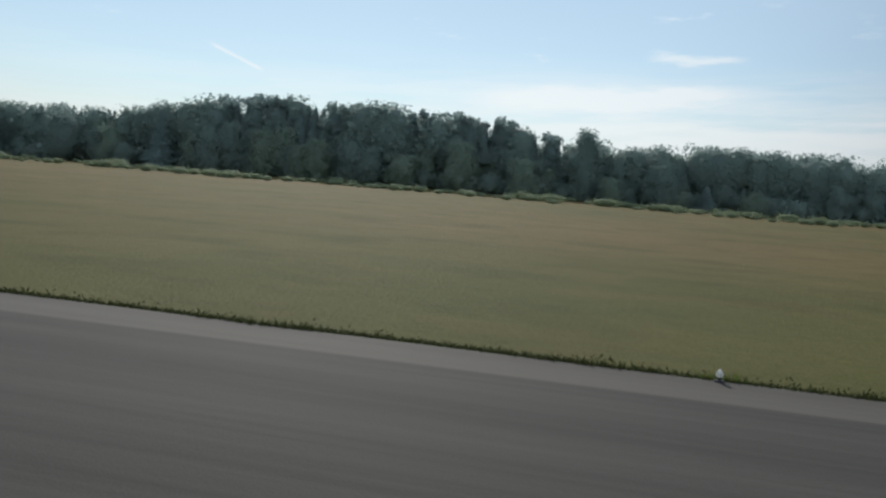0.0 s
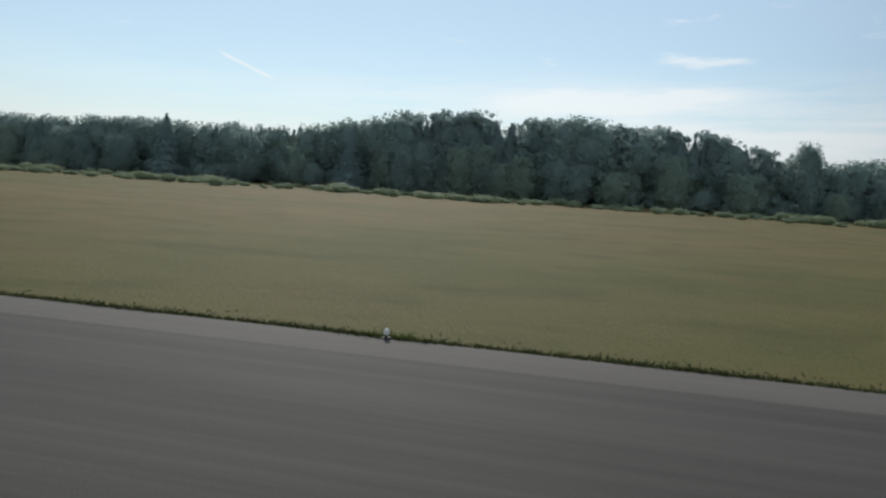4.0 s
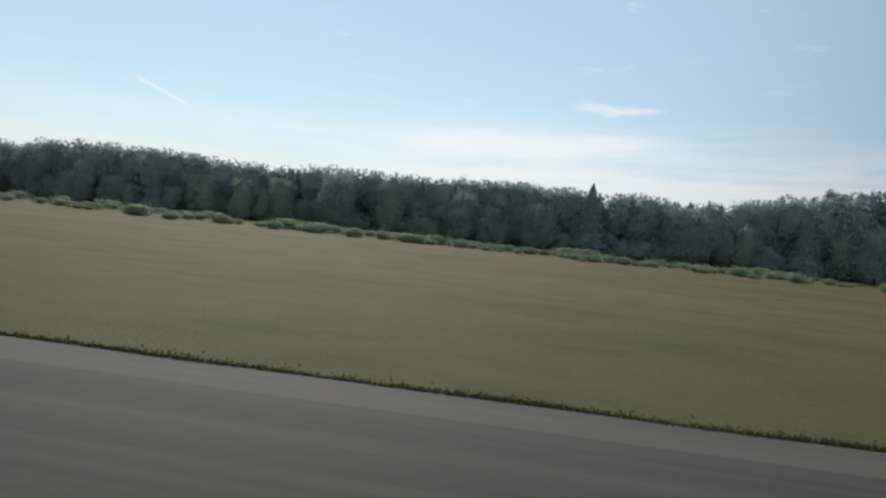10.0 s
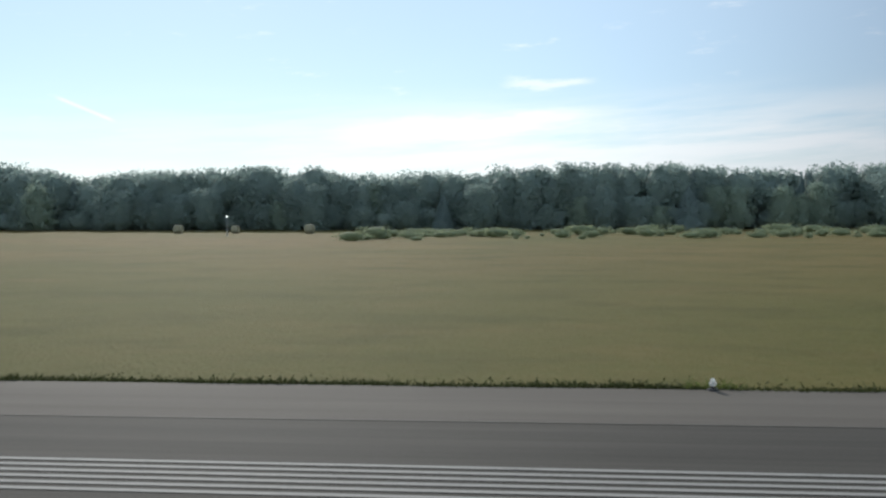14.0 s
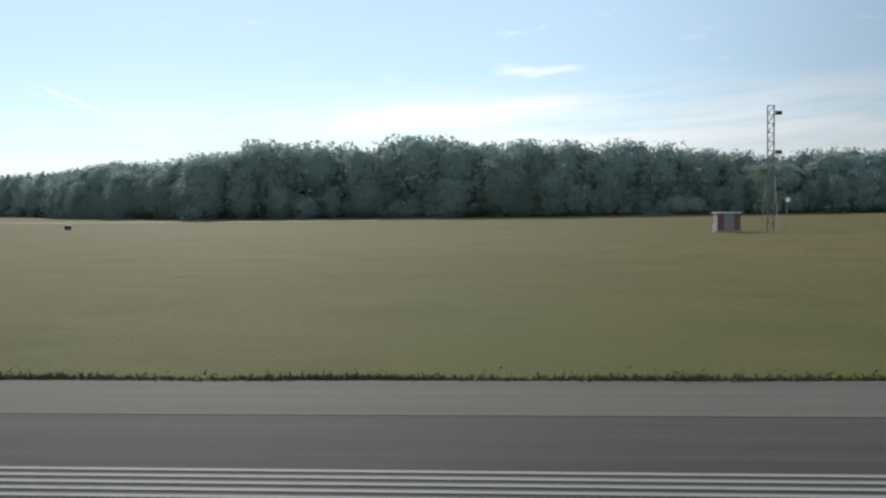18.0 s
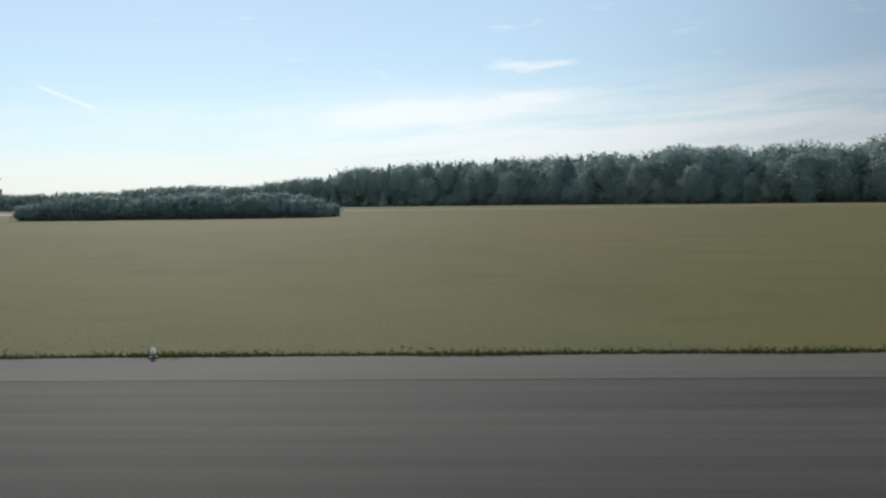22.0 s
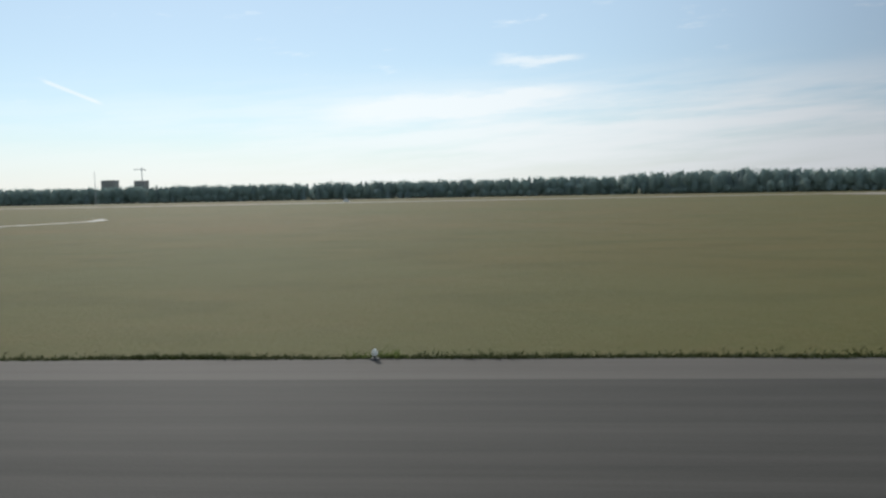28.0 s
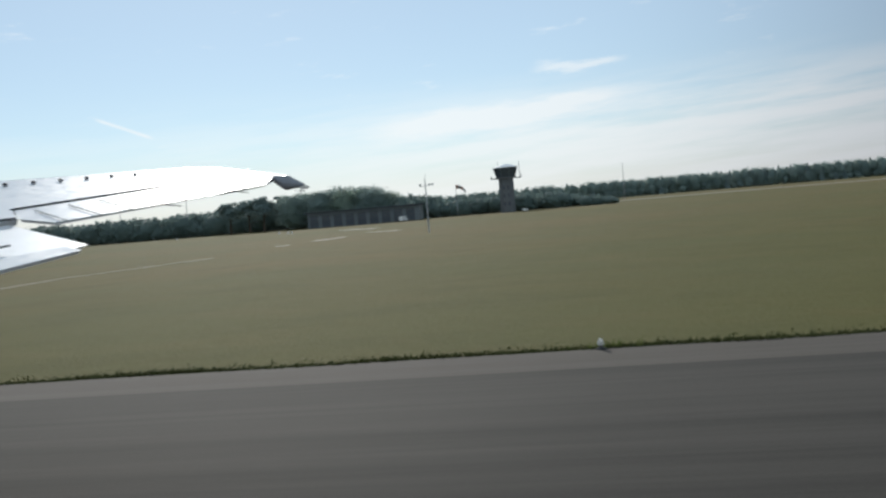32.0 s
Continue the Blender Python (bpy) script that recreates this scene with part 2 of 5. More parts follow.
M_LONG = leaves("long_grass", (0.08, 0.078, 0.034), (0.125, 0.115, 0.052), relief=0.01, through_=0.6)
M_FRESH = leaves("fresh_grass", (0.09, 0.125, 0.03), (0.16, 0.19, 0.055), 0.4)
# tree greens raised and blued: the haze is put into their base colour
M_LEAF = leaves("hazed_broad_leaves", (0.13, 0.17, 0.165), (0.175, 0.215, 0.185), relief=0.06, through_=0.85)
M_BIRCH = leaves("hazed_birch_leaves", (0.14, 0.18, 0.155), (0.2, 0.24, 0.185), relief=0.06, through_=0.85)
M_NEEDLE = leaves("hazed_conifer_needles", (0.125, 0.165, 0.165), (0.165, 0.205, 0.19), relief=0.06, through_=0.8)
M_THORN = leaves("hazed_thorn_leaves", (0.095, 0.13, 0.125), (0.13, 0.165, 0.145), relief=0.05, through_=0.7)
M_SHRUB = leaves("shrub_leaves", (0.125, 0.15, 0.09), (0.175, 0.2, 0.125), relief=0.03, through_=0.8)
M_BARK = plain("bark", (0.09, 0.07, 0.05), 0.9, vary=0.4)
# worn white, dimmed further to imitate the window's veil over the lines
M_WHITE = worn_paint("veil_dimmed_line_paint", (0.29, 0.28, 0.26), (0.11, 0.11, 0.11))
M_FADED = worn_paint("faded_line_paint", (0.19, 0.18, 0.164), (0.085, 0.082, 0.075))
M_YELLOW = worn_paint("yellow_line_paint", (0.6, 0.47, 0.17), (0.12, 0.1, 0.07))
M_LEAD = worn_paint("bleached_lead_line_paint", (0.42, 0.38, 0.27), (0.12, 0.11, 0.09))
M_PALE = worn_paint("pale_edge_paint", (0.145, 0.135, 0.12), (0.08, 0.08, 0.075))
M_METAL = plain("galvanised_steel", (0.4, 0.41, 0.42), 0.45, 0.7)
M_DARK = plain("dark_painted_steel", (0.035, 0.038, 0.042), 0.75, vary=0.3, spec=0.25)
# dark green lightened and blued to stand in for haze
M_GREEN = plain("hazed_green_cladding", (0.066, 0.08, 0.084), 0.88, vary=0.2, spec=0.15)
M_LAMPWHITE = plain("white_enamel", (0.8, 0.8, 0.78), 0.3, vary=0.06)
M_GLASS = leaves("frosted_lamp_glass", (0.82, 0.82, 0.8), (0.9, 0.9, 0.88), 0.6)
M_RED = plain("red_panel", (0.15, 0.052, 0.045), 0.6)
M_HUT = plain("faded_hut_panel", (0.2, 0.19, 0.18), 0.75)
M_RUST = plain("weathered_steel", (0.2, 0.185, 0.17), 0.6, 0.3, vary=0.3)
M_DRUM = plain("pale_grey_drum_paint", (0.5, 0.52, 0.54), 0.5)
M_GREY = plain("grey_render", (0.28, 0.28, 0.27), 0.8)
# tower, shed and bay colours carry the distance haze as a pale blue-grey
M_TOWER = plain("hazed_weathered_concrete", (0.135, 0.145, 0.155), 0.85)
M_SHED = plain("hazed_grey_sheet", (0.17, 0.19, 0.2), 0.85)
M_BAY = plain("hazed_slate_doors", (0.09, 0.1, 0.112), 0.85, spec=0.2)
M_ORANGE = plain("faded_orange_cloth", (0.36, 0.22, 0.17), 0.85)
M_SKIN = plain("grey_white_aircraft_paint", (0.78, 0.79, 0.8), 0.38, 0.1, vary=0.05, scale=1.6)
# near-white base, little metal: sun glare painted into the flap's colour
M_BAREMETAL = plain("glare_pale_aluminium", (0.9, 0.9, 0.9), 0.42, 0.35, vary=0.05)
M_SEAL = plain("dark_gap_seal", (0.05, 0.05, 0.055), 0.7)
M_HAY = plain("pale_straw", (0.34, 0.32, 0.22), 0.95, vary=0.35, scale=9)
M_WINDOW = plain("dark_window_glass", (0.07, 0.085, 0.1), 0.12, vary=0.1)

# ---- helpers for meshes ----


def part(name, bm, mat, parent=None, label=""):
    """Links a bmesh as one mesh object, under a thing where one is given."""
    me = bpy.data.meshes.new(name)
    bm.to_mesh(me)
    bm.free()
    me.materials.append(mat)
    ob = new(name, me)
    if parent:
        ob.parent = parent
    if label:
        ob["label"] = label
    return ob


def sheet(name, verts, faces, mat, parent=None, label=""):
    """A mesh from arrays of corners and faces."""
    me = bpy.data.meshes.new(name)
    verts, faces = np.asarray(verts, np.float32), np.asarray(faces, np.int32)
    k = faces.shape[1]
    me.vertices.add(len(verts))
    me.vertices.foreach_set("co", verts.ravel())
    me.loops.add(faces.size)
    me.loops.foreach_set("vertex_index", faces.ravel())
    me.polygons.add(len(faces))
    me.polygons.foreach_set("loop_start", np.arange(0, faces.size, k, dtype=np.int32))
    me.update(calc_edges=True)
    me.materials.append(mat)
    ob = new(name, me)
    if parent:
        ob.parent = parent
    if label:
        ob["label"] = label
    return ob


def box(bm, lo, hi, bevel=0.0, taper=1.0, turn=0.0):
    """A block between two corners, with softened edges and a narrower top where wanted."""
    c = [(l + h) / 2 for l, h in zip(lo, hi)]
    s = [h - l for l, h in zip(lo, hi)]
    got = bmesh.ops.create_cube(bm, size=1)["verts"]
    for v in got:
        k = taper if v.co.z > 0 else 1.0
        v.co = Vector((v.co.x * s[0] * k, v.co.y * s[1] * k, v.co.z * s[2]))
    if turn:
        bmesh.ops.rotate(bm, verts=got, cent=(0, 0, 0), matrix=Matrix.Rotation(radians(turn), 3, "Z"))
    bmesh.ops.translate(bm, verts=got, vec=c)
    if bevel:
        edges = {e for v in got for e in v.link_edges}
        bmesh.ops.bevel(bm, geom=list(edges), offset=bevel, segments=2, affect="EDGES", profile=0.6)
    return bm


def rod(bm, p, q, r, r2=None, sides=8):
    p, q = Vector(p), Vector(q)
    m = Matrix.Translation((p + q) / 2) @ (q - p).to_track_quat("Z", "Y").to_matrix().to_4x4()
    bmesh.ops.create_cone(bm, cap_ends=True, segments=sides, radius1=r, radius2=r if r2 is None else r2, depth=(q - p).length, matrix=m)
    return bm


def thing(name, label, category, at=(0, 0, 0), group="", kind=""):
    e = new(name)
    e.location = at
    return tagged(e, label, category, group, kind)


def polygon(name, outline, z, mat, label="", kind="", parent=None):
    bm = bmesh.new()
    f = bm.faces.new([bm.verts.new((x, y, z)) for x, y in outline])
    f.normal_update()
    if f.normal.z < 0:
        f.normal_flip()
    bmesh.ops.triangulate(bm, faces=bm.faces[:], ngon_method="EAR_CLIP")
    ob = part(name, bm, mat, parent, label)
    if kind:
        ob["kind"] = kind
    return ob


def ribbon(name, line, width, z, mat, parent=None, label=""):
    """A painted line or path of one width along a plan line."""
    pts = [Vector(p) for p in line]
    verts, faces = [], []
    for i, p in enumerate(pts):
        d = (pts[min(i + 1, len(pts) - 1)] - pts[max(i - 1, 0)]).normalized()
        n = Vector((-d.y, d.x)) * width / 2
        verts += [(p.x + n.x, p.y + n.y, z), (p.x - n.x, p.y - n.y, z)]
        if i:
            k = 2 * i
            faces.append((k - 2, k - 1, k + 1, k))
    ob = sheet(name, verts, faces, mat, parent, label)
    return ob


def arc(cx, cy, r, a0, a1, n=14):
    return [(cx + r * math.cos(radians(a0 + (a1 - a0) * i / n)), cy + r * math.sin(radians(a0 + (a1 - a0) * i / n))) for i in range(n + 1)]


EDGE = 9.66

# ---- ground ----
bm = bmesh.new()
xs = [-4000, -1500] + list(range(-760, 481, 20)) + [1500, 4000]
ys = [-4000, -800, -200, -60, -15, 5, 20, 40, 60, 80, 100, 120, 150, 180, 220, 260, 320, 400, 600, 1000, 1800, 4300]
grid = [[bm.verts.new((x, y, 0.0)) for x in xs] for y in ys]
for j in range(len(ys) - 1):
    for i in range(len(xs) - 1):
        bm.faces.new((grid[j][i], grid[j][i + 1], grid[j + 1][i + 1], grid[j + 1][i]))
ground = part("ground", bm, M_FIELD)
tagged(ground, "dry olive and straw coloured airfield meadow", "grass", kind="structure")

SEAM = [(480, 8.7), (250, 8.65), (150, 8.4), (100, 8.0), (77, 7.85), (61, 7.95), (50, 8.18), (-27, 8.25), (-180, 8.5), (-203, 8.66), (-230, 8.6), (-380, 8.55), (-760, 8.6)]


def seam_at(x):
    sx, sy = zip(*SEAM[::-1])
    return float(np.interp(x, sx, sy))


runway = tagged(polygon("runway", [(-760, -11.6), (480, -11.6)] + SEAM, 0.012, M_RUNWAY), "dark worn asphalt runway with streaks along it", "runway", kind="structure")
shoulder = tagged(polygon("runway_shoulder", [(x, y + 0.004) for x, y in SEAM[::-1]] + [(480, EDGE), (-760, EDGE)], 0.011, M_SHOULDER), "paler weathered asphalt shoulder beside the runway", "shoulder", kind="structure")
tagged(polygon("runway_shoulder_far", [(-760, -12.9), (480, -12.9), (480, -11.604), (-760, -11.604)], 0.011, M_SHOULDER), "paler weathered asphalt shoulder beside the runway", "shoulder", kind="structure")
for a0, b0 in ((150, 85), (60, -60), (-64, -180)):
    ribbon("edge_line", [(a0 + (b0 - a0) * i / 30, seam_at(a0 + (b0 - a0) * i / 30) - 0.03) for i in range(31)], 0.022, 0.018, M_PALE, runway)

# transverse bars before the threshold
for i in range(7):
    x = 200.17 + i * 0.129
    sheet("paint_bar", [(x, -8.6, 0.017), (x + 0.073, -8.6, 0.017), (x + 0.073, 8.42, 0.017), (x, 8.42, 0.017)], [(0, 1, 2, 3)], M_WHITE, runway)


def stripe_set(x0, x1, y_top, count, width, gap, paint=None):
    for i in range(count):
        y = y_top - i * (width + gap)
        sheet("paint_stripe", [(x0, y - width, 0.017), (x1, y - width, 0.017), (x1, y, 0.017), (x0, y, 0.017)], [(0, 1, 2, 3)], paint or M_WHITE, runway)


# threshold stripes, each made of thin lines
for top, pitch in ((8.05, 0.122), (6.86, 0.146), (5.36, 0.146), (3.95, 0.146), (2.5, 0.146), (1.1, 0.146), (-1.2, 0.146), (-2.6, 0.146), (-4.05, 0.146), (-5.5, 0.146), (-6.9, 0.122)):
    stripe_set(183.68, 197.28, top, 6, 0.042, pitch - 0.042, M_FADED)
# touchdown marks
for x0, x1, top, n in ((106.7, 128.55, 6.68, 6), (106.7, 128.55, 5.16, 6), (15.2, 37.1, 6.6, 7), (15.2, 37.1, 5.18, 6), (-97.0, -85.6, 5.25, 4), (-97.0, -85.6, 4.0, 4)):
    stripe_set(x0, x1, top, n, 0.062, 0.075)
    stripe_set(x0, x1, -2.9 - top + 0.9, n, 0.062, 0.075)
for x, y in ((199.4, 9.1), (197.8, 7.63), (197.78, 6.48), (68.4, 9.25), (72.3, 9.3), (45.2, 9.5), (46.1, 9.52), (57.95, 9.25), (53.6, 9.1), (72.05, 8.97)):
    sheet("paint_fleck", [(x, y, 0.019), (x + 0.3, y, 0.019), (x + 0.26, y + 0.05, 0.019), (x + 0.03, y + 0.055, 0.019)], [(0, 1, 2, 3)], M_KERB, shoulder)

for x, y in ((70.09, 7.45), (70.1, 6.89), (70.2, 7.05), (70.04, 6.41), (70.12, 6.7), (70.04, 6.02), (69.95, 6.95)):
    sheet("tar_fleck", [(x - 0.02, y, 0.019), (x + 0.02, y + 0.004, 0.019), (x + 0.016, y + 0.026, 0.019), (x - 0.018, y + 0.022, 0.019)], [(0, 1, 2, 3)], M_WHITE, runway)
for x0, x1, w_ in ((68.6, 69.35, 0.09), (69.4, 70.3, 0.07), (70.45, 71.25, 0.06), (71.4, 71.9, 0.04)):
    ribbon("pale_seam", [(x0, 7.855), (x1, 7.84)], w_, 0.0185, M_PALE, runway)

for x0, x1 in ((196.95, 197.35), (197.4, 197.55), (197.6, 197.76)):
    ribbon("edge_block", [(x0, 9.56), (x1, 9.57)], 0.075, 0.02, M_KERB, shoulder)

# taxiway: fillets, pale concrete beyond the seam, a parallel taxiway far off
left = [(-203.9, 19.2)] + [(x, y) for x, y in arc(-216.2, 21.1, 12.2, -9, -66, 14)] + [(-213.6, EDGE + 0.06), (-217, EDGE)]
right = [(-195.45, 19.2)] + [(x, y) for x, y in arc(-185.2, 19.6, 10.2, 183, 265, 16)] + [(-176.6, EDGE), (-176.6, EDGE - 0.3), (-217, EDGE - 0.3)]
polygon("taxiway_mouth", left + right[::-1], 0.0105, M_MOUTH)
tagged(bpy.data.objects["taxiway_mouth"], "grey asphalt mouth of a taxiway with rounded edges", "taxiway", kind="structure")
tagged(polygon("taxiway", [(-203.9, 19.2), (-195.45, 19.2), (-195.4, 30), (-195.1, 37), (-194.2, 49), (-192.7, 76), (-191.3, 121), (-190.2, 160), (-187.5, 178), (-182, 190), (-174, 196), (-203.9, 196)], 0.0125, M_CONCRETE), "pale sunlit concrete taxiway", "taxiway", kind="structure")
tagged(polygon("taxiway_parallel", [(-720, 196), (-128, 196), (-128, 212), (-720, 212)], 0.0115, M_CONCRETE), "pale sunlit concrete taxiway far across the meadow", "taxiway", kind="structure")
taxi = bpy.data.objects["taxiway"]
mouth = bpy.data.objects["taxiway_mouth"]
for x0, x1 in ((-203.8, -201.8), (-200.4, -199.95), (-197.1, -195.5)):
    ribbon("holding_line", [(x0, 34.75), (x1, 34.65)], 0.22, 0.02, M_CHALK, taxi)
for i in range(11):
    x = -203.5 + i * 0.74
    ribbon("holding_dash", [(x, 34.1), (x + 0.4, 34.1)], 0.1, 0.02, M_KERB, taxi)
ribbon("lead_line", [(-199.13, 19.2), (-199.01, 15.5), (-198.97, 12.2), (-199.1, 10.6)], 0.06, 0.0205, M_LEAD, mouth)
bend = [10.6 - 0.45 * i for i in range(18)]
ribbon("lead_branch", [(-199.1 + 0.109 * (10.6 - y) ** 1.8, y) for y in bend], 0.07, 0.0225, M_YELLOW, mouth)
ribbon("lead_branch", [(-199.1, 10.6), (-199.3, 9.9), (-199.8, 8.8)], 0.05, 0.0245, M_LEAD, mouth)
# scuffed tyre marks
ribbon("tyre_mark", [(-205.8, 5.3), (-205.39, 5.43), (-204.98, 5.58), (-204.59, 5.76)], 0.025, 0.0195, M_TAR, runway)
ribbon("tyre_mark", [(-205.6, 5.5), (-205.0, 5.72), (-204.3, 5.98)], 0.02, 0.0195, M_TAR, runway)
ribbon("pale_streak", [(-197.6, 7.78), (-195.2, 7.81), (-190.5, 7.83)], 0.03, 0.0185, M_PALE, runway)
ribbon("tyre_mark", [(-219.5, 8.9), (-218.5, 8.82), (-216.6, 8.8), (-214.9, 9.07), (-213.2, 9.45)], 0.035, 0.0195, M_TAR, shoulder)
sheet("paint_fleck", [(-200.6, 9.77, 0.018), (-200.42, 9.77, 0.018), (-200.44, 9.83, 0.018), (-200.56, 9.83, 0.018)], [(0, 1, 2, 3)], M_WHITE, mouth)
tagged(ribbon("dirt_track", [(10, 96), (-30, 106), (-70, 128), (-120, 150), (-170, 178)], 3.0, 0.01, M_CONCRETE), "pale sandy track along the edge of the wood", "track", kind="structure")
tagged(ribbon("curved_path", [(-317.4, 56.5), (-313.0, 56.2), (-311.0, 56.6), (-309.2, 58.2), (-307.9, 61.0), (-306.6, 66.0), (-305.9, 70.5), (-306.6, 75.0), (-308.6, 78.0)], 1.0, 0.01, M_CHALK), "narrow curved pale path to a hut", "path", kind="structure")
for pts_, w_ in (([(-437.8, 31.9), (-438.0, 37.0), (-435.2, 47.4)], 0.18), ([(-435.9, 60.2), (-434.9, 60.6)], 0.7), ([(-434.9, 66.4), (-433.6, 71.2)], 0.75), ([(-443.0, 107.0), (-437.2, 101.2)], 1.3), ([(-434.2, 82.9), (-431.0, 81.9)], 1.2)):
    tagged(ribbon("apron_strip", pts_, w_, 0.01 if w_ != 1.2 else 0.0065, M_CHALK), "pale concrete strip in the grass", "apron", kind="structure")

# ---- woods ----


def ball(level):
    bm = bmesh.new()
    bmesh.ops.create_icosphere(bm, subdivisions=level, radius=1.0)
    got = np.array([v.co for v in bm.verts]), np.array([[v.index for v in f.verts] for f in bm.faces])
    bm.free()
    return got


BALLS = {level: ball(level) for level in (1, 2, 3)}


def mass(h0, h1, spread, level, lobes, deep_, n, square=0.7):
    """The closed mass of a crown between two heights, with rounded lobes and creases between them."""
    d, f = BALLS[level]
    flat = np.sqrt(np.maximum(1 - d[:, 2] ** 2, 1e-6))
    wide = (1 - np.abs(d[:, 2]) ** 2.5) ** square
    v = np.stack([d[:, 0] / flat * wide * spread, d[:, 1] / flat * wide * spread, (d[:, 2] + 1) / 2 * (h1 - h0)], 1)
    seeds = v[n.integers(0, len(v), lobes)] + n.normal(0, 0.1 * spread, (lobes, 3))
    near = np.sort(np.linalg.norm(v[:, None] - seeds[None], axis=2), axis=1)[:, 0]
    push = deep_ * spread * (1 - np.clip(near / (0.55 * spread), 0, 1.3) ** 2)
    out = np.stack([d[:, 0], d[:, 1], d[:, 2] * 0.7], 1)
    v = v + out * (push + n.normal(0, 0.02 * spread, len(v)))[:, None]
    v[:, 2] = np.maximum(v[:, 2] + h0, 0.02)
    return v, f, out


def sprays(p, out, n, size, spread=0.4):
    """Single leaf sprays that face roughly outwards from their bough."""
    k = len(p)
    w = out + n.normal(0, spread, (k, 3))
    w /= np.linalg.norm(w, axis=1, keepdims=True)
    u = np.cross(w, n.normal(size=(k, 3)))
    u /= np.linalg.norm(u, axis=1, keepdims=True)
    v = np.cross(w, u)
    s = size * n.uniform(0.55, 1.4, size=(k, 1))
    q = np.stack([p - u * s - v * s * 0.5, p + u * s - v * s * 0.5, p + v * s], axis=1)
    return q.reshape(-1, 3), np.arange(3 * k).reshape(-1, 3)


def joined(*meshes):
    base, vs, fs = 0, [], []
    for v, f in meshes:
        vs.append(v)
        fs.append(f + base)
        base += len(v)
    return np.concatenate(vs), np.concatenate(fs)


def boughs(blob, size, count, leaf, n, flat=1.0):
    """Leaf sprays in rounded clusters, one cluster at each bough."""
    which = n.integers(0, len(blob), count)
    ray = n.normal(size=(count, 3)) * (1, 1, flat)
    ray /= np.linalg.norm(ray, axis=1, keepdims=True)
    p = blob[which] + ray * (size[which] * n.uniform(0.7, 1.08, count))[:, None]
    return sprays(p, ray, n, leaf, 0.35)


def coat(v, f, out, count, leaf, n, off):
    """Leaf sprays spread evenly over a crown's mass and standing off it."""
    side = np.linalg.norm(np.cross(v[f[:, 1]] - v[f[:, 0]], v[f[:, 2]] - v[f[:, 0]]), axis=1)
    which = f[n.choice(len(f), count, p=side / side.sum())]
    share = n.dirichlet((1, 1, 1), count)[:, :, None]
    ray = (out[which] * share).sum(axis=1)
    p = (v[which] * share).sum(axis=1) + ray * n.uniform(0.02, off, count)[:, None]
    return sprays(p, ray, n, leaf, 0.35)


def broad_crown(h, spread, level, count, leaf, seed, low=0.06):
    n = np.random.default_rng(seed)
    m = 26
    z = n.uniform(max(low, 0.02), 0.93, m)
    wide = np.sqrt(np.clip(1 - ((z - 0.42) / 0.62) ** 2, 0.05, 1))
    a = np.arange(m) * 2.4 + n.uniform(-0.5, 0.5, m)
    d = spread * wide * np.sqrt(n.uniform(0.25, 1, m))
    size = spread * n.uniform(0.26, 0.48, m)
    blob = np.stack([d * np.cos(a), d * np.sin(a), np.minimum(z * h, h * 1.02 - size * 0.7)], 1)
    v, f, out = mass(low * h, h * 0.92, spread * 0.64, level, 20, 0.2, n)
    v, f = joined((v, f), coat(v, f, out, int(count * 0.55), leaf, n, 0.34 * spread), boughs(blob, size, int(count * 0.45), leaf, n))
    v[:, 2] = np.maximum(v[:, 2], 0.02)
    return v, f


def cone_crown(h, spread, tiers, count, leaf, seed, low=0.1):
    """A spruce: drooping ragged skirts of boughs and sprays along them, up to a thin leader."""
    n = np.random.default_rng(seed)
    vs, fs, base, arms = [], [], 0, 13
    for i in range(tiers):
        z = low + (0.97 - low) * (i / tiers) ** 0.9
        top = min(z + 2.1 / tiers, 1.0)
        r = spread * (1.03 - z) ** 0.8 * n.uniform(0.85, 1.1)
        a = np.arange(arms) * 2 * math.pi / arms + i * 1.3
        reach = r * np.where(np.arange(arms) % 2, 0.62, 1.0) * n.uniform(0.8, 1.15, arms)
        rim = np.stack([reach * np.cos(a), reach * np.sin(a), np.maximum(z * h - 0.22 * reach, 0.03)], 1)
        vs.append(np.concatenate([rim, [[n.normal(0, 0.03), n.normal(0, 0.03), top * h]]]))
        fs.append(np.array([(j, (j + 1) % arms, arms) for j in range(arms)]) + base)
        base += arms + 1
    z = low + (1 - low) * n.beta(1.0, 1.5, count)
    a = n.integers(0, 11, count) * (2 * math.pi / 11) + z * 17 + n.normal(0, 0.22, count)
    d = spread * (1.03 - z) ** 0.75 * np.sqrt(n.uniform(0.25, 1.1, count))
    p = np.stack([d * np.cos(a), d * np.sin(a), np.clip(z * h - 0.16 * d, 0.08, h)], 1)
    out = np.stack([np.cos(a), np.sin(a), np.full(count, 0.55)], 1)
    return joined((np.concatenate(vs), np.concatenate(fs)), sprays(p, out, n, leaf))


def pine_crown(h, spread, level, count, leaf, seed, low=0.5):
    n = np.random.default_rng(seed)
    m = 17
    z = n.uniform(low, 0.95, m)
    a = np.arange(m) * 2.4 + n.uniform(-0.6, 0.6, m)
    d = spread * np.sqrt(np.clip(1 - ((z - 0.66) / 0.4) ** 2, 0.05, 1)) * n.uniform(0.3, 1, m)
    size = spread * n.uniform(0.24, 0.42, m)
    blob = np.stack([d * np.cos(a), d * np.sin(a), np.minimum(z * h, h * 1.02 - size * 0.5)], 1)
    v, f, out = mass((low + 0.06) * h, h * 0.88, spread * 0.6, level, 12, 0.3, n)
    return joined((v, f), coat(v, f, out, count // 3, leaf, n, 0.25 * spread), boughs(blob, size, count, leaf, n, 0.8))


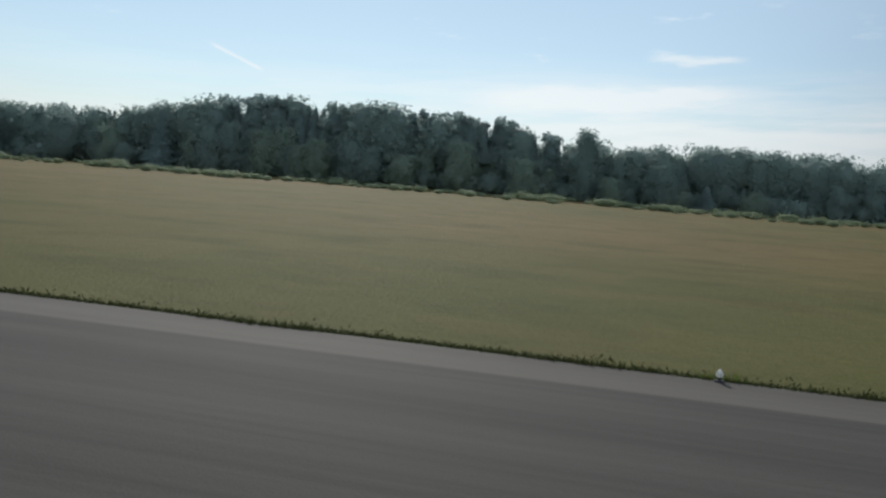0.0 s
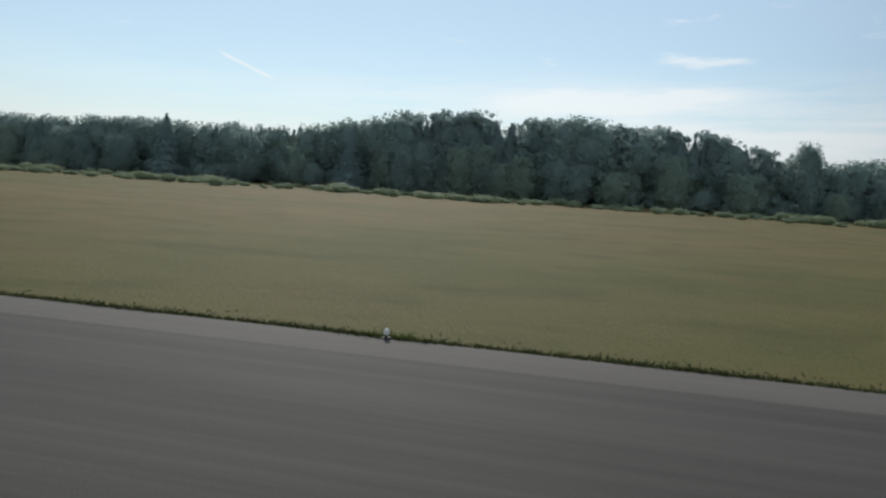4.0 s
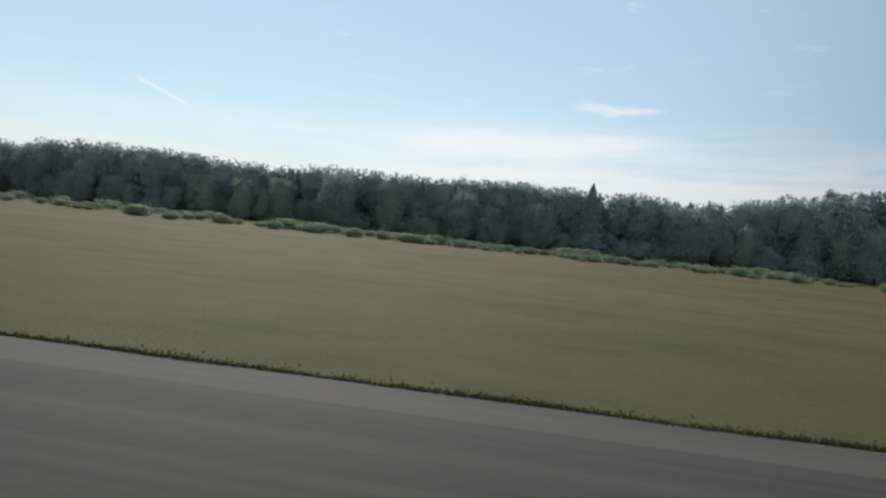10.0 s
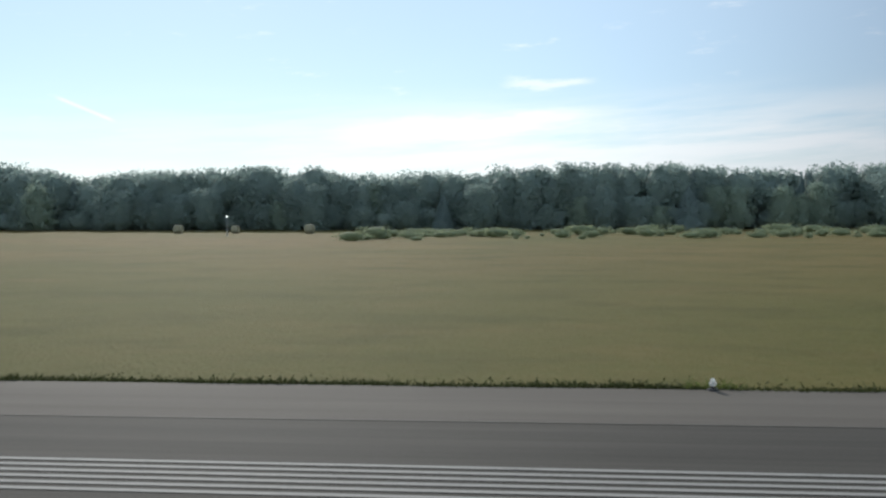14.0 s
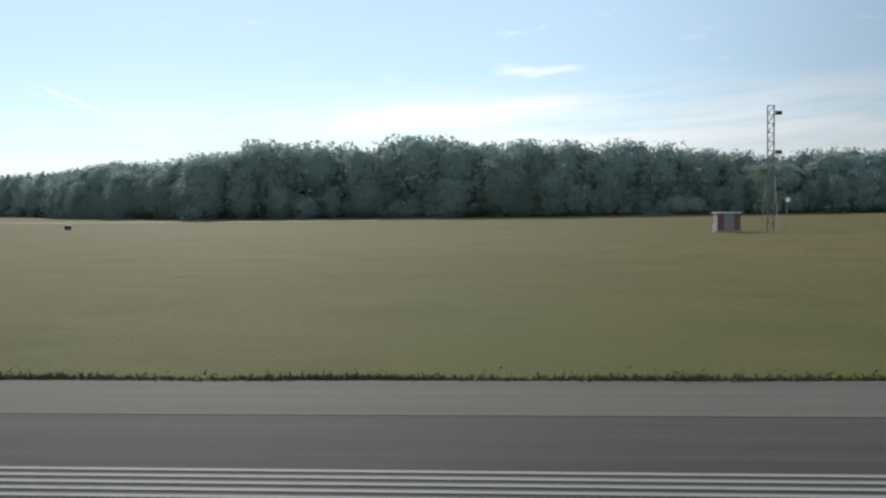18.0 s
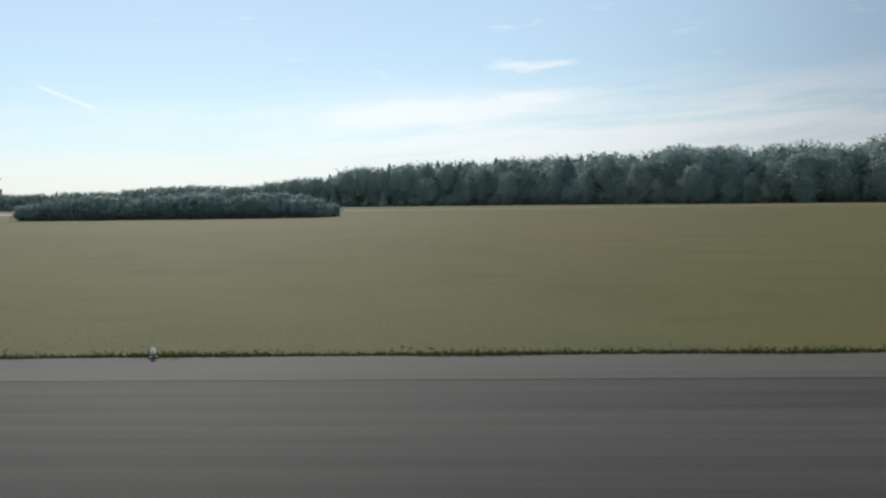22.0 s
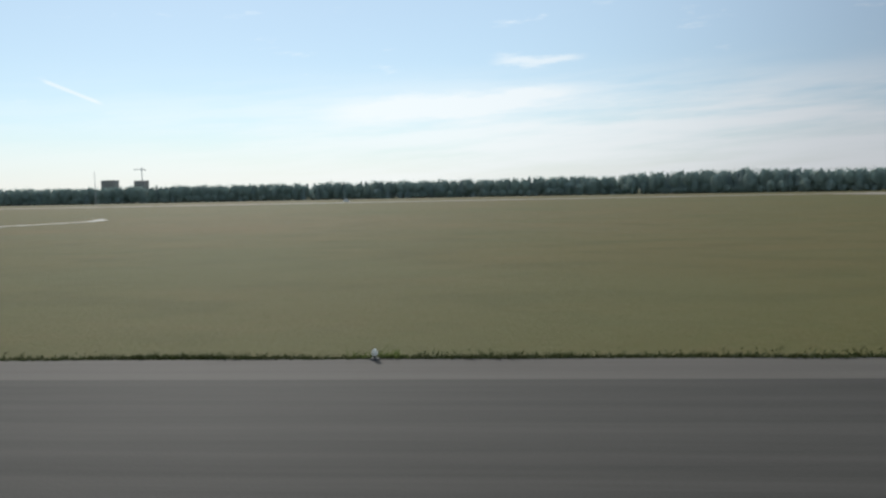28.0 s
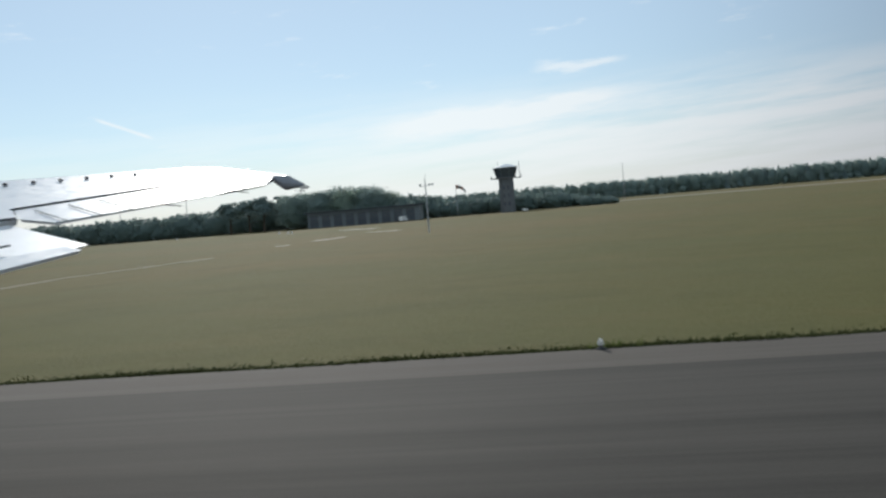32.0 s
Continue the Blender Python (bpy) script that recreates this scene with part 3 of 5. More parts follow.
def trunk_mesh(h, r, seed, limbs=6):
    n = random.Random(seed)
    bm = bmesh.new()
    lean = (n.uniform(-0.2, 0.2), n.uniform(-0.2, 0.2))
    p = Vector((0, 0, -0.05))
    for i in range(4):
        q = Vector((lean[0] * (i + 1) / 4, lean[1] * (i + 1) / 4, h * 0.8 * (i + 1) / 4))
        rod(bm, p, q, r * (1 - 0.22 * i), r * (1 - 0.22 * (i + 1)), 7)
        p = q
    for i in range(limbs):
        z = h * n.uniform(0.25, 0.75)
        a = n.uniform(0, 6.28)
        s = Vector((lean[0] * z / h, lean[1] * z / h, z))
        rod(bm, s, s + Vector((math.cos(a), math.sin(a), 0.7)) * h * 0.17, r * 0.4, r * 0.12, 5)
    return bm


def foliage(name, mesh, mat, parent=None, label=""):
    """A mesh of foliage with rounded shading."""
    ob = sheet(name, *mesh, mat, parent, label)
    ob.data.polygons.foreach_set("use_smooth", np.ones(len(ob.data.polygons), bool))
    return ob


def make_tree(name, label, h, crown, mat, seed):
    t = thing(name, label, "tree", group="trees along the edge of the wood")
    part("trunk", trunk_mesh(h, 0.018 * h + 0.03, seed), M_BARK, t)
    foliage("crown", crown, mat, t)
    return t


H0 = 8.0
EDGE_TREE = "dense dark green broadleaf tree at the edge of the wood"
SPRUCE = "slender dark spruce with a pointed top in the wood"
PINE = "tall pine with a bare stem and rounded dark top"
KINDS = [
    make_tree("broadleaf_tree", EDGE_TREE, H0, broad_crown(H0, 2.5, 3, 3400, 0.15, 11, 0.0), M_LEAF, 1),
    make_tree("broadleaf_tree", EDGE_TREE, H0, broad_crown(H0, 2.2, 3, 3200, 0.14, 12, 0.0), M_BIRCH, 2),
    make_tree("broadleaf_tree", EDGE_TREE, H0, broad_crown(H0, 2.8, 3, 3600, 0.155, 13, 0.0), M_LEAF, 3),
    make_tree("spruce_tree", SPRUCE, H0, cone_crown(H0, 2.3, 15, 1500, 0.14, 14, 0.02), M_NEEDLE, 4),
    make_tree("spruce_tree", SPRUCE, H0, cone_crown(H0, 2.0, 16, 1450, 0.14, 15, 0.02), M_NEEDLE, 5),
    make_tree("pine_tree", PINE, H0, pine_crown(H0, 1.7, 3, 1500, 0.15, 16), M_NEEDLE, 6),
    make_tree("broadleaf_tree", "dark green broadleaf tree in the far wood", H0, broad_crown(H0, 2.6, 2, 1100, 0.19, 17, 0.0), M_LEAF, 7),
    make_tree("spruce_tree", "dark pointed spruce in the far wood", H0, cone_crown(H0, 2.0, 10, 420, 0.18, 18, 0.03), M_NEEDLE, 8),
]

# where the wood's edge runs in plan, and how high its tops stand
WOOD = [(360, 122), (300, 118), (262, 114), (182, 105), (125, 100), (60, 106), (20, 110), (-17, 122), (-50, 150), (-80, 190), (-137, 240), (-235, 330), (-290, 342), (-315, 346), (-335, 347), (-355, 346), (-380, 342), (-450, 330), (-760, 330)]
TOPS = [(360, 7.5), (300, 7.8), (285, 8.2), (272, 7.2), (258, 7.6), (254, 9.2), (248, 9.9), (228, 10.3), (216, 10.4), (211, 10.1), (207, 9.4), (203, 8.5), (199, 8.0), (190, 7.6), (175, 7.4), (160, 7.2), (150, 7.15), (143, 6.5), (133, 7.15), (125, 7.4), (115, 7.0), (103, 6.4), (94, 6.4), (84, 7.4), (77, 7.1), (66, 7.2), (58, 6.7), (53, 7.1), (45, 8.4), (27, 9.0), (20, 9.7), (8, 9.8), (0, 9.0), (-5, 9.6), (-16, 10.2), (-24, 8.8), (-40, 8.7), (-60, 9.4), (-75, 9.8), (-103, 10.2), (-125, 10.0), (-137, 8.5), (-150, 7.9), (-165, 6.6), (-200, 7.8), (-260, 7.0), (-345, 6.8), (-450, 6.4), (-760, 6.5)]


def top_at(x):
    xs_, hs_ = zip(*TOPS[::-1])
    return float(np.interp(x, xs_, hs_))


def along_wood(step):
    """Walks the wood's edge: place and the way into the wood."""
    out, rest = [], 0.0
    for (x0, y0), (x1, y1) in zip(WOOD, WOOD[1:]):
        d = Vector((x1 - x0, y1 - y0))
        n = Vector((-d.y, d.x)).normalized()
        if n.y < 0:
            n = -n
        s = rest
        while s < d.length:
            out.append((x0 + d.x * s / d.length, y0 + d.y * s / d.length, n))
            s += step(x0)
        rest = s - d.length
    return out


pick = random.Random(5)


def kind_at(x, deep):
    r = pick.random()
    if x < -60:
        return 7 if r < 0.22 else 6
    if 212 < x < 262:
        return (5 if r < 0.4 else 2 if r < 0.62 else pick.choice((3, 4))) if deep else (0 if r < 0.25 else 1)
    if 118 < x <= 212:
        return pick.choice((3, 4)) if r < (0.55 if deep else 0.05) else pick.choice((0, 1, 2))
    return pick.choice((0, 1, 2, 2)) if r < 0.94 else 3


for x, y, n in along_wood(lambda x: 2.2 if x > -60 else 4.2):
    k = KINDS[kind_at(x, False)]
    full = top_at(x)
    h = full * (pick.uniform(0.42, 0.9) if pick.random() < 0.75 else pick.uniform(0.25, 0.5))
    if 212 < x < 258:
        h = full * pick.uniform(0.42, 0.7)
    s = h / H0
    wide = (0.55 * s + 0.4 * full / H0) * pick.uniform(1.0, 1.35)
    m = pose(x + pick.uniform(-0.8, 0.8), y + pick.uniform(-2.5, 4.0), 0, 0, 0, pick.uniform(0, 360)) @ Matrix.Diagonal((wide, wide * pick.uniform(0.85, 1.15), s, 1))
    t = copy_thing(k, Matrix.Identity(4))
    t.matrix_basis = m

deep = {False: ([], []), True: ([], [])}


def grow(conifer, v, f):
    lists = deep[conifer]
    lists[1].append(f + grow.base[conifer])
    lists[0].append(v)
    grow.base[conifer] += len(v)


grow.base = {False: 0, True: 0}
lean = {0: broad_crown(H0, 2.2, 2, 850, 0.18, 31, 0.3),
        1: broad_crown(H0, 2.5, 2, 900, 0.18, 32, 0.3),
        2: broad_crown(H0, 2.7, 2, 900, 0.18, 40, 0.3),
        3: cone_crown(H0, 1.7, 8, 460, 0.13, 33, 0.45),
        4: cone_crown(H0, 1.4, 8, 460, 0.13, 34, 0.45),
        5: pine_crown(H0, 1.35, 2, 640, 0.15, 35, 0.5),
        6: broad_crown(H0, 2.7, 2, 560, 0.2, 36, 0.25),
        7: cone_crown(H0, 2.1, 7, 240, 0.18, 37, 0.3)}
for row, back in enumerate((3.0, 7.5)):
    for x, y, n in along_wood(lambda x: 2.9 if x < -60 else 1.15 if 118 < x <= 212 else 1.7 if 212 < x < 290 else 2.4):
        k = kind_at(x, True)
        v, f = lean[k]
        h = top_at(x) * (pick.uniform(0.9, 1.04) if x < -60 else pick.uniform(0.88, 1.03) if k == 5 else pick.uniform(0.87, 0.97) if k in (3, 4, 7) else pick.uniform(0.95, 1.02) if 118 < x <= 212 else pick.uniform(0.88, 1.07)) * (1 + 0.01 * back)
        s, a = h / H0, pick.uniform(0, 6.28)
        c, w = math.cos(a), math.sin(a)
        p = np.stack([(v[:, 0] * c - v[:, 1] * w) * s * 1.1 + x + n.x * back + pick.uniform(-1, 1), (v[:, 0] * w + v[:, 1] * c) * s * 1.1 + y + n.y * back + pick.uniform(-1, 1), v[:, 2] * s], 1)
        grow(k in (3, 4, 5, 7), p, f)
        if k == 5:
            v, f = lean[1]
            s *= 0.8
            p = np.stack([v[:, 0] * s + x + n.x * back, v[:, 1] * s + y + n.y * back, v[:, 2] * s], 1)
            grow(False, p, f)
# the wood goes on behind
near_, far_ = broad_crown(H0, 3.4, 2, 50, 0.5, 38, 0.1), broad_crown(H0, 4.4, 1, 60, 0.6, 39, 0.1)
for back in (14, 20, 27, 34, 41, 49, 57, 66, 75, 84):
    v, f = near_ if back < 25 else far_
    for x, y, n in along_wood(lambda x: 4.5 if back < 25 else 5.0):
        s = top_at(x) * pick.uniform(0.75, 0.95) / H0
        grow(False, v * s + (x + n.x * back + pick.uniform(-3, 3), y + n.y * back + pick.uniform(-3.5, 3.5), 0), f)
# low growth under the edge of the wood
under = [broad_crown(1.0, 0.75, 2, 120, 0.085, 51 + i, 0.0) for i in range(4)]
for back in (1.5, 4.5):
    for x, y, n in along_wood(lambda x: 1.5 if x > -60 else 3.2):
        v, f = under[pick.randrange(4)]
        s = pick.uniform(1.2, 2.9)
        p = v * (s * 1.15, s * 1.15, s) + (x + n.x * back + pick.uniform(-0.7, 0.7), y + n.y * back + pick.uniform(-0.7, 0.7), 0)
        grow(False, p, f)
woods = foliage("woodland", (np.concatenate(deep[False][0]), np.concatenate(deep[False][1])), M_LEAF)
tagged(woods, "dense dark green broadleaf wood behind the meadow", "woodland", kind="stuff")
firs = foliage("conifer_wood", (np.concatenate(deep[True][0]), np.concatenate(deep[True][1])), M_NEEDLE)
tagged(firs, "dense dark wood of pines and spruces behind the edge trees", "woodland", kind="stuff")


def lone(k, x, y, h, wide=1.0):
    t = copy_thing(KINDS[k], Matrix.Identity(4))
    s = h / H0
    t.matrix_basis = pose(x, y, 0, 0, 0, pick.uniform(0, 360)) @ Matrix.Diagonal((s * wide, s * wide, s, 1))
    return t


# trees that stand out of the skyline
tagged(lone(0, 262.0, 115, 9.5, 0.8), "tall round-topped pine rising out of the wood")
tagged(lone(3, 181.6, 104, 8.3, 1.0), "tall pointed spruce rising out of the wood")
for i, (x, y, h, w) in enumerate(((-445, 160, 4.6, 1.7), (-447.5, 162, 5.8, 1.7), (-450, 158, 6.6, 1.8), (-452.5, 162, 7.1, 1.7), (-455, 158, 6.8, 1.8), (-457.5, 163, 7.2, 1.7), (-460, 159, 6.9, 1.8), (-462.5, 163, 6.9, 1.7), (-465, 159, 6.5, 1.6), (-468.0, 163, 6.6, 1.9), (-471.5, 160, 6.7, 2.0), (-475.0, 162, 6.4, 2.1), (-478.5, 161, 6.1, 1.9))):
    tagged(lone(5 if i > 8 else i % 3, x, y, h, w), "broad old tree beside the apron buildings")
for i, k in enumerate(KINDS):
    k.matrix_basis = pose(372 + 3 * i, 124, 0)

# shrubs between meadow and wood
shrub_c = [broad_crown(1.0, 0.8, 3, 600, 0.06, 41 + i, 0.0) for i in range(4)]
scrub_c = [broad_crown(1.0, 0.75, 2, 150, 0.085, 61 + i, 0.0) for i in range(4)]
BUSHES = []
for i, (v, f) in enumerate(shrub_c):
    t = thing("shrub", "low light green shrub on the edge of the meadow", "shrub", group="shrubs between meadow and wood")
    part("stem", rod(bmesh.new(), (0, 0, -0.02), (0.05, 0, 0.5), 0.03, 0.015, 6), M_BARK, t)
    foliage("foliage", (v, f), M_SHRUB, t)
    BUSHES.append(t)
for i in range(60):
    x = pick.uniform(106, 330)
    y = np.interp(x, [112, 150, 200, 262, 330], [72, 74, 80, 92, 96]) + pick.gauss(0, 3)
    s = pick.uniform(0.4, 0.8) * (1.5 if pick.random() < 0.08 else 1)
    t = copy_thing(BUSHES[i % 4], Matrix.Identity(4))
    t.matrix_basis = pose(x, y, 0, 0, 0, pick.uniform(0, 360)) @ Matrix.Diagonal((s * pick.uniform(1.4, 2.4), s * 1.3, s, 1))
sv, sf, base = [], [], 0
for i in range(1000):
    x = pick.uniform(100, 350)
    y = np.interp(x, [112, 150, 200, 262, 330], [75, 78, 86, 97, 102]) + pick.gauss(0, 5)
    if noise.noise((x * 0.09, y * 0.14, 3.0)) < pick.uniform(-0.35, 0.1):
        continue
    s, (v, f) = pick.uniform(0.18, 0.62) * (1.5 if pick.random() < 0.12 else 1), scrub_c[i % 4]
    sv.append(v * (s * pick.uniform(1.4, 3.0), s * 1.5, s) + (x, y, 0))
    sf.append(f + base)
    base += len(v)
tagged(foliage("thicket", (np.concatenate(sv), np.concatenate(sf)), M_SHRUB), "tangled low green scrub in front of the wood", "scrub", kind="stuff")
# a long low copse in front of the far wood
hv, hf, base = [], [], 0
for i in range(620):
    x = pick.uniform(-144.5, -101.5)
    y = np.interp(x, [-153, -100], [112, 95]) + pick.uniform(-1, 5)
    full = min(1.0, 0.45 + 0.07 * min(x + 148, -100 - x)) * (0.85 + 0.15 * math.sin(x * 0.7) * math.sin(x * 0.23))
    s, (v, f) = pick.uniform(1.2, 3.3) * full, scrub_c[i % 4]
    hv.append(v * (s * 1.1, s, s) + (x, y, 0))
    hf.append(f + base)
    base += len(v)
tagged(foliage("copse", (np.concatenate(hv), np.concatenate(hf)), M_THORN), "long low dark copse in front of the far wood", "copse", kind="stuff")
sv, sf, base = [], [], 0
for i in range(420):
    x = pick.uniform(-540, -406)
    y = np.interp(x, [-540, -395], [178, 158]) + pick.uniform(-1, 4)
    s, (v, f) = pick.uniform(1.6, 3.2) * (1.5 if x < -440 else 1.0) * min(1.0, 0.4 + 0.05 * (-406 - x)), scrub_c[i % 4]
    sv.append(v * (s * 1.2, s, s) + (x, y, 0))
    sf.append(f + base)
    base += len(v)
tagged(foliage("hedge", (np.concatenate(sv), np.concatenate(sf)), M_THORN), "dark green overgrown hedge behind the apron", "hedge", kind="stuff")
for k, b in enumerate(BUSHES):
    b.matrix_basis = pose(340 + 2 * k, 104, 0)

# ---- grass along the runway ----
g = np.random.default_rng(3)


def blades(px, py, tall, wide):
    k = len(px)
    a = g.uniform(0, 2 * math.pi, k)
    lean_ = g.normal(0, 0.75, (k, 2)) * tall[:, None]
    dx, dy = np.cos(a) * wide, np.sin(a) * wide
    z = np.zeros(k)
    q = np.stack([np.stack([px - dx, py - dy, z], 1), np.stack([px + dx, py + dy, z], 1), np.stack([px + lean_[:, 0], py + lean_[:, 1], tall], 1)], 1)
    return q.reshape(-1, 3), np.arange(3 * k).reshape(-1, 3)


def clear_of_paving(px, py):
    near_pad = (px > 67.1) & (px < 71.5) & (py < 19.5)
    taxi_ = (px > -215.5) & (px < -176) & (py < 21)
    lane_ = (px > -203.6) & (px < -193.4)
    return ~(near_pad | taxi_ | lane_)


px = g.uniform(-430, 300, 300000)
py = EDGE + np.abs(g.normal(0, 0.1, len(px))) + 0.06 * np.sin(px * 1.7) * np.sin(px * 0.37)
tall = g.gamma(8.0, 0.0045, len(px)) * (0.7 + 0.5 * np.sin(px * 0.9) ** 2)
qx = g.uniform(-430, 300, 50000)
qy = EDGE + 0.05 + g.beta(0.8, 3.5, len(qx)) * 0.8
qt = g.gamma(4.0, 0.006, len(qx))
px, py, tall = np.concatenate([px, qx]), np.concatenate([py, qy]), np.concatenate([tall, qt])
keep = clear_of_paving(px, py)
tagged(sheet("meadow_grass", *blades(px[keep], py[keep], tall[keep], 0.014), M_BLADE), "rough uncut grass along the runway edge", "grass", kind="stuff")
# grass along the rounded taxiway edges
ex, ey = [], []
for line in (arc(-216.2, 21.1, 12.2, -9, -66, 14) + [(-213.6, EDGE + 0.06), (-217, EDGE)], arc(-184.1, 19.6, 10.0, 182, 268, 16)):
    for (x0, y0), (x1, y1) in zip(line, line[1:]):
        s = g.uniform(0, 1, 160)
        ex.append(x0 + (x1 - x0) * s + g.normal(0, 0.05, 160))
        ey.append(y0 + (y1 - y0) * s + np.abs(g.normal(0, 0.05, 160)))
ex, ey = np.concatenate(ex), np.concatenate(ey)
tagged(sheet("verge_grass", *blades(ex, ey, g.gamma(4.0, 0.015, len(ex)), 0.014), M_BLADE), "rough grass along the taxiway edge", "grass", kind="stuff")

# long grass along the sides of the arrester pad
ex, ey = [], []
for line in ([(66.2, EDGE), (67.4, 10.15), (67.9, 17.3), (68.2, 19.3), (71.1, 19.2)], [(71.15, 19.0), (71.05, 14.0), (71.02, 11.2), (71.44, 10.6), (71.5, EDGE)]):
    for (x0, y0), (x1, y1) in zip(line, line[1:]):
        k = int((130 if x0 < 70 else 60) * math.hypot(x1 - x0, y1 - y0))
        s = g.uniform(0, 1, k)
        ex.append(x0 + (x1 - x0) * s + g.normal(0, 0.07, k))
        ey.append(y0 + (y1 - y0) * s + g.normal(0, 0.07, k))
ex, ey = np.concatenate(ex), np.concatenate(ey)
tagged(sheet("pad_grass", *blades(ex, ey, g.gamma(5.0, 0.006, len(ex)), 0.012), M_LONG), "long rough grass round the arrester pad", "grass", kind="stuff")
# small white flowers in the verge
fx = np.concatenate([g.normal(58.9, 0.13, 34), g.normal(51.5, 0.3, 30), g.uniform(46, 55, 22)])
fy = np.concatenate([g.normal(11.05, 0.1, 34), g.normal(11.35, 0.15, 30), g.uniform(11.2, 14.0, 22)])
tagged(sheet("meadow_flowers", *blades(fx, fy, np.full(len(fx), 0.035), 0.012), M_LAMPWHITE), "scattered small white flowers in the verge", "flowers", kind="stuff")

# ---- runway lights ----
LIGHTS = {-20: 286.3, -19: 272.05, -18: 257.13, -17: 242.9, -16: 228.8, -15: 214.9, -14: 201.1, -13: 186.0, -12: 170.25, -11: 156.34, -10: 142.7, -9: 128.89, -1: 15.11, 0: 0.53, 1: -13.85, 2: -28.21, 3: -42.65, 4: -57.04, 5: -71.5, 6: -85.93, 7: -100.31, 8: -114.67, 9: -129.06, 10: -143.25, 11: -157.48, 12: -171.86, 15: -214.75, 20: -286.28, 21: -300.39, 22: -314.79, 23: -325.67, 24: -341.63, 25: -357.61, 26: -371.99, 27: -386.31, 28: -400.49, 29: -415.0}
LIGHTS[-8] = 114.6
for i in range(16, 20):
    LIGHTS[i] = -214.75 + (-286.28 + 214.75) * (i - 15) / 5
LIGHTS[13] = -186.6
for i in range(30, 34):
    LIGHTS[i] = -415.11 - 14.3 * (i - 29)


def runway_light():
    t = thing("runway_light", "small white elevated runway edge light on a dark base", "runway light", group="runway edge lights")
    bm = bmesh.new()
    bmesh.ops.create_cone(bm, cap_ends=True, segments=16, radius1=0.13, radius2=0.105, depth=0.03, matrix=Matrix.Translation((0, 0, 0.016)))
    part("base_plate", bm, M_DARK, t)
    part("stem", rod(bmesh.new(), (0, 0, 0.03), (0, 0, 0.08), 0.036, 0.03, 12), M_DARK, t)
    bm = bmesh.new()
    bmesh.ops.create_cone(bm, cap_ends=True, segments=18, radius1=0.06, radius2=0.08, depth=0.05, matrix=Matrix.Translation((0, 0, 0.104)))
    part("lamp_body", bm, M_GLASS, t)
    part("rim", rod(bmesh.new(), (0, 0, 0.129), (0, 0, 0.14), 0.05, 0.05, 18), M_DARK, t, "dark clamp ring")
    bm = bmesh.new()
    bmesh.ops.create_uvsphere(bm, u_segments=16, v_segments=8, radius=0.062)
    for v in bm.verts:
        v.co.z = max(v.co.z, 0) * 1.25 + 0.14
    part("dome", bm, M_GLASS, t, "clear glass dome catching the sun")
    return t


first = runway_light()
for j, x in enumerate(sorted(LIGHTS.values(), reverse=True)):
    m = pose(x, EDGE - 0.03, 0.011, 0, 0, 37 * j) @ Matrix.Diagonal((0.48, 0.48, 0.58, 1))
    t = first if j == 0 else copy_thing(first, Matrix.Identity(4))
    t.matrix_basis = m

# fresher grass round each light
lx = np.repeat(np.array(sorted(LIGHTS.values())), 130)
lx = lx + g.normal(0.05, 0.17, len(lx))
ly = EDGE + 0.03 + np.abs(g.normal(0, 0.1, len(lx)))
keep = clear_of_paving(lx, ly)
tagged(sheet("light_grass", *blades(lx[keep], ly[keep], g.gamma(6.0, 0.01, len(lx))[keep], 0.011), M_FRESH), "fresh green grass tufts round the runway lights", "grass", kind="stuff")

M_DARKBAND = asphalt("tar_band", (0.036, 0.034, 0.031), (0.062, 0.058, 0.053), 0.3)
# ---- arresting gear beside the runway ----
polygon("arrester_pad", [(67.5, EDGE - 0.1), (68.3, 18.9), (71.12, 18.9), (71.02, 11.2), (71.44, 10.6), (71.55, 9.9), (71.55, 8.7), (68.7, 8.7), (67.4, 8.7)], 0.0145, M_PATCH)
pad = tagged(bpy.data.objects["arrester_pad"], "grey asphalt pad running back from the runway", "pad", kind="structure")
polygon("pale_strip", [(67.2, 9.1), (68.75, 8.9), (68.87, 10.6), (69.1, 17.6), (69.0, 18.3), (67.95, 17.6), (67.45, 10.2)], 0.0165, M_SANDY, parent=pad)
polygon("dark_patch", [(68.05, 11.1), (68.35, 10.75), (68.68, 10.85), (68.72, 12.3), (68.83, 13.4), (68.8, 15.0), (68.93, 17.1), (68.3, 17.35), (68.12, 16.0), (68.2, 14.6), (68.06, 13.0)], 0.0185, M_TAR, parent=pad)
polygon("pale_apron", [(57.5, 8.86), (60.5, 8.8), (68.7, 8.78), (68.7, 9.2), (67.3, 9.45), (63.0, 9.5), (58.6, 9.3)], 0.0138, M_SANDY, parent=shoulder)
for i in range(6):
    part("kerb", box(bmesh.new(), (68.8 + 0.446 * i, 8.73, 0.0), (69.242 + 0.446 * i, 8.763, 0.026 + 0.003 * (i % 3)), 0.006), M_KERB, pad, "low pale concrete kerb")
for x, turn_ in ((68.84, 0.1), (71.43, -0.03)):
    for i in range(4):
        part("kerb", box(bmesh.new(), (x + turn_ * 0.24 * i, 8.77 + 0.25 * i, 0.0), (x + 0.045 + turn_ * 0.24 * i, 9.013 + 0.25 * i, 0.03 + 0.004 * (i % 2)), 0.007), M_KERB, pad, "low pale concrete kerb")
for x0, x1 in ((70.135, 69.96), (70.235, 70.1)):
    polygon("cable_slot", [(x0 - 0.018, 9.85), (x0 + 0.018, 9.85), (x1 + 0.024, 17.1), (x1 - 0.024, 17.1)], 0.0195, M_DARKBAND, parent=pad)
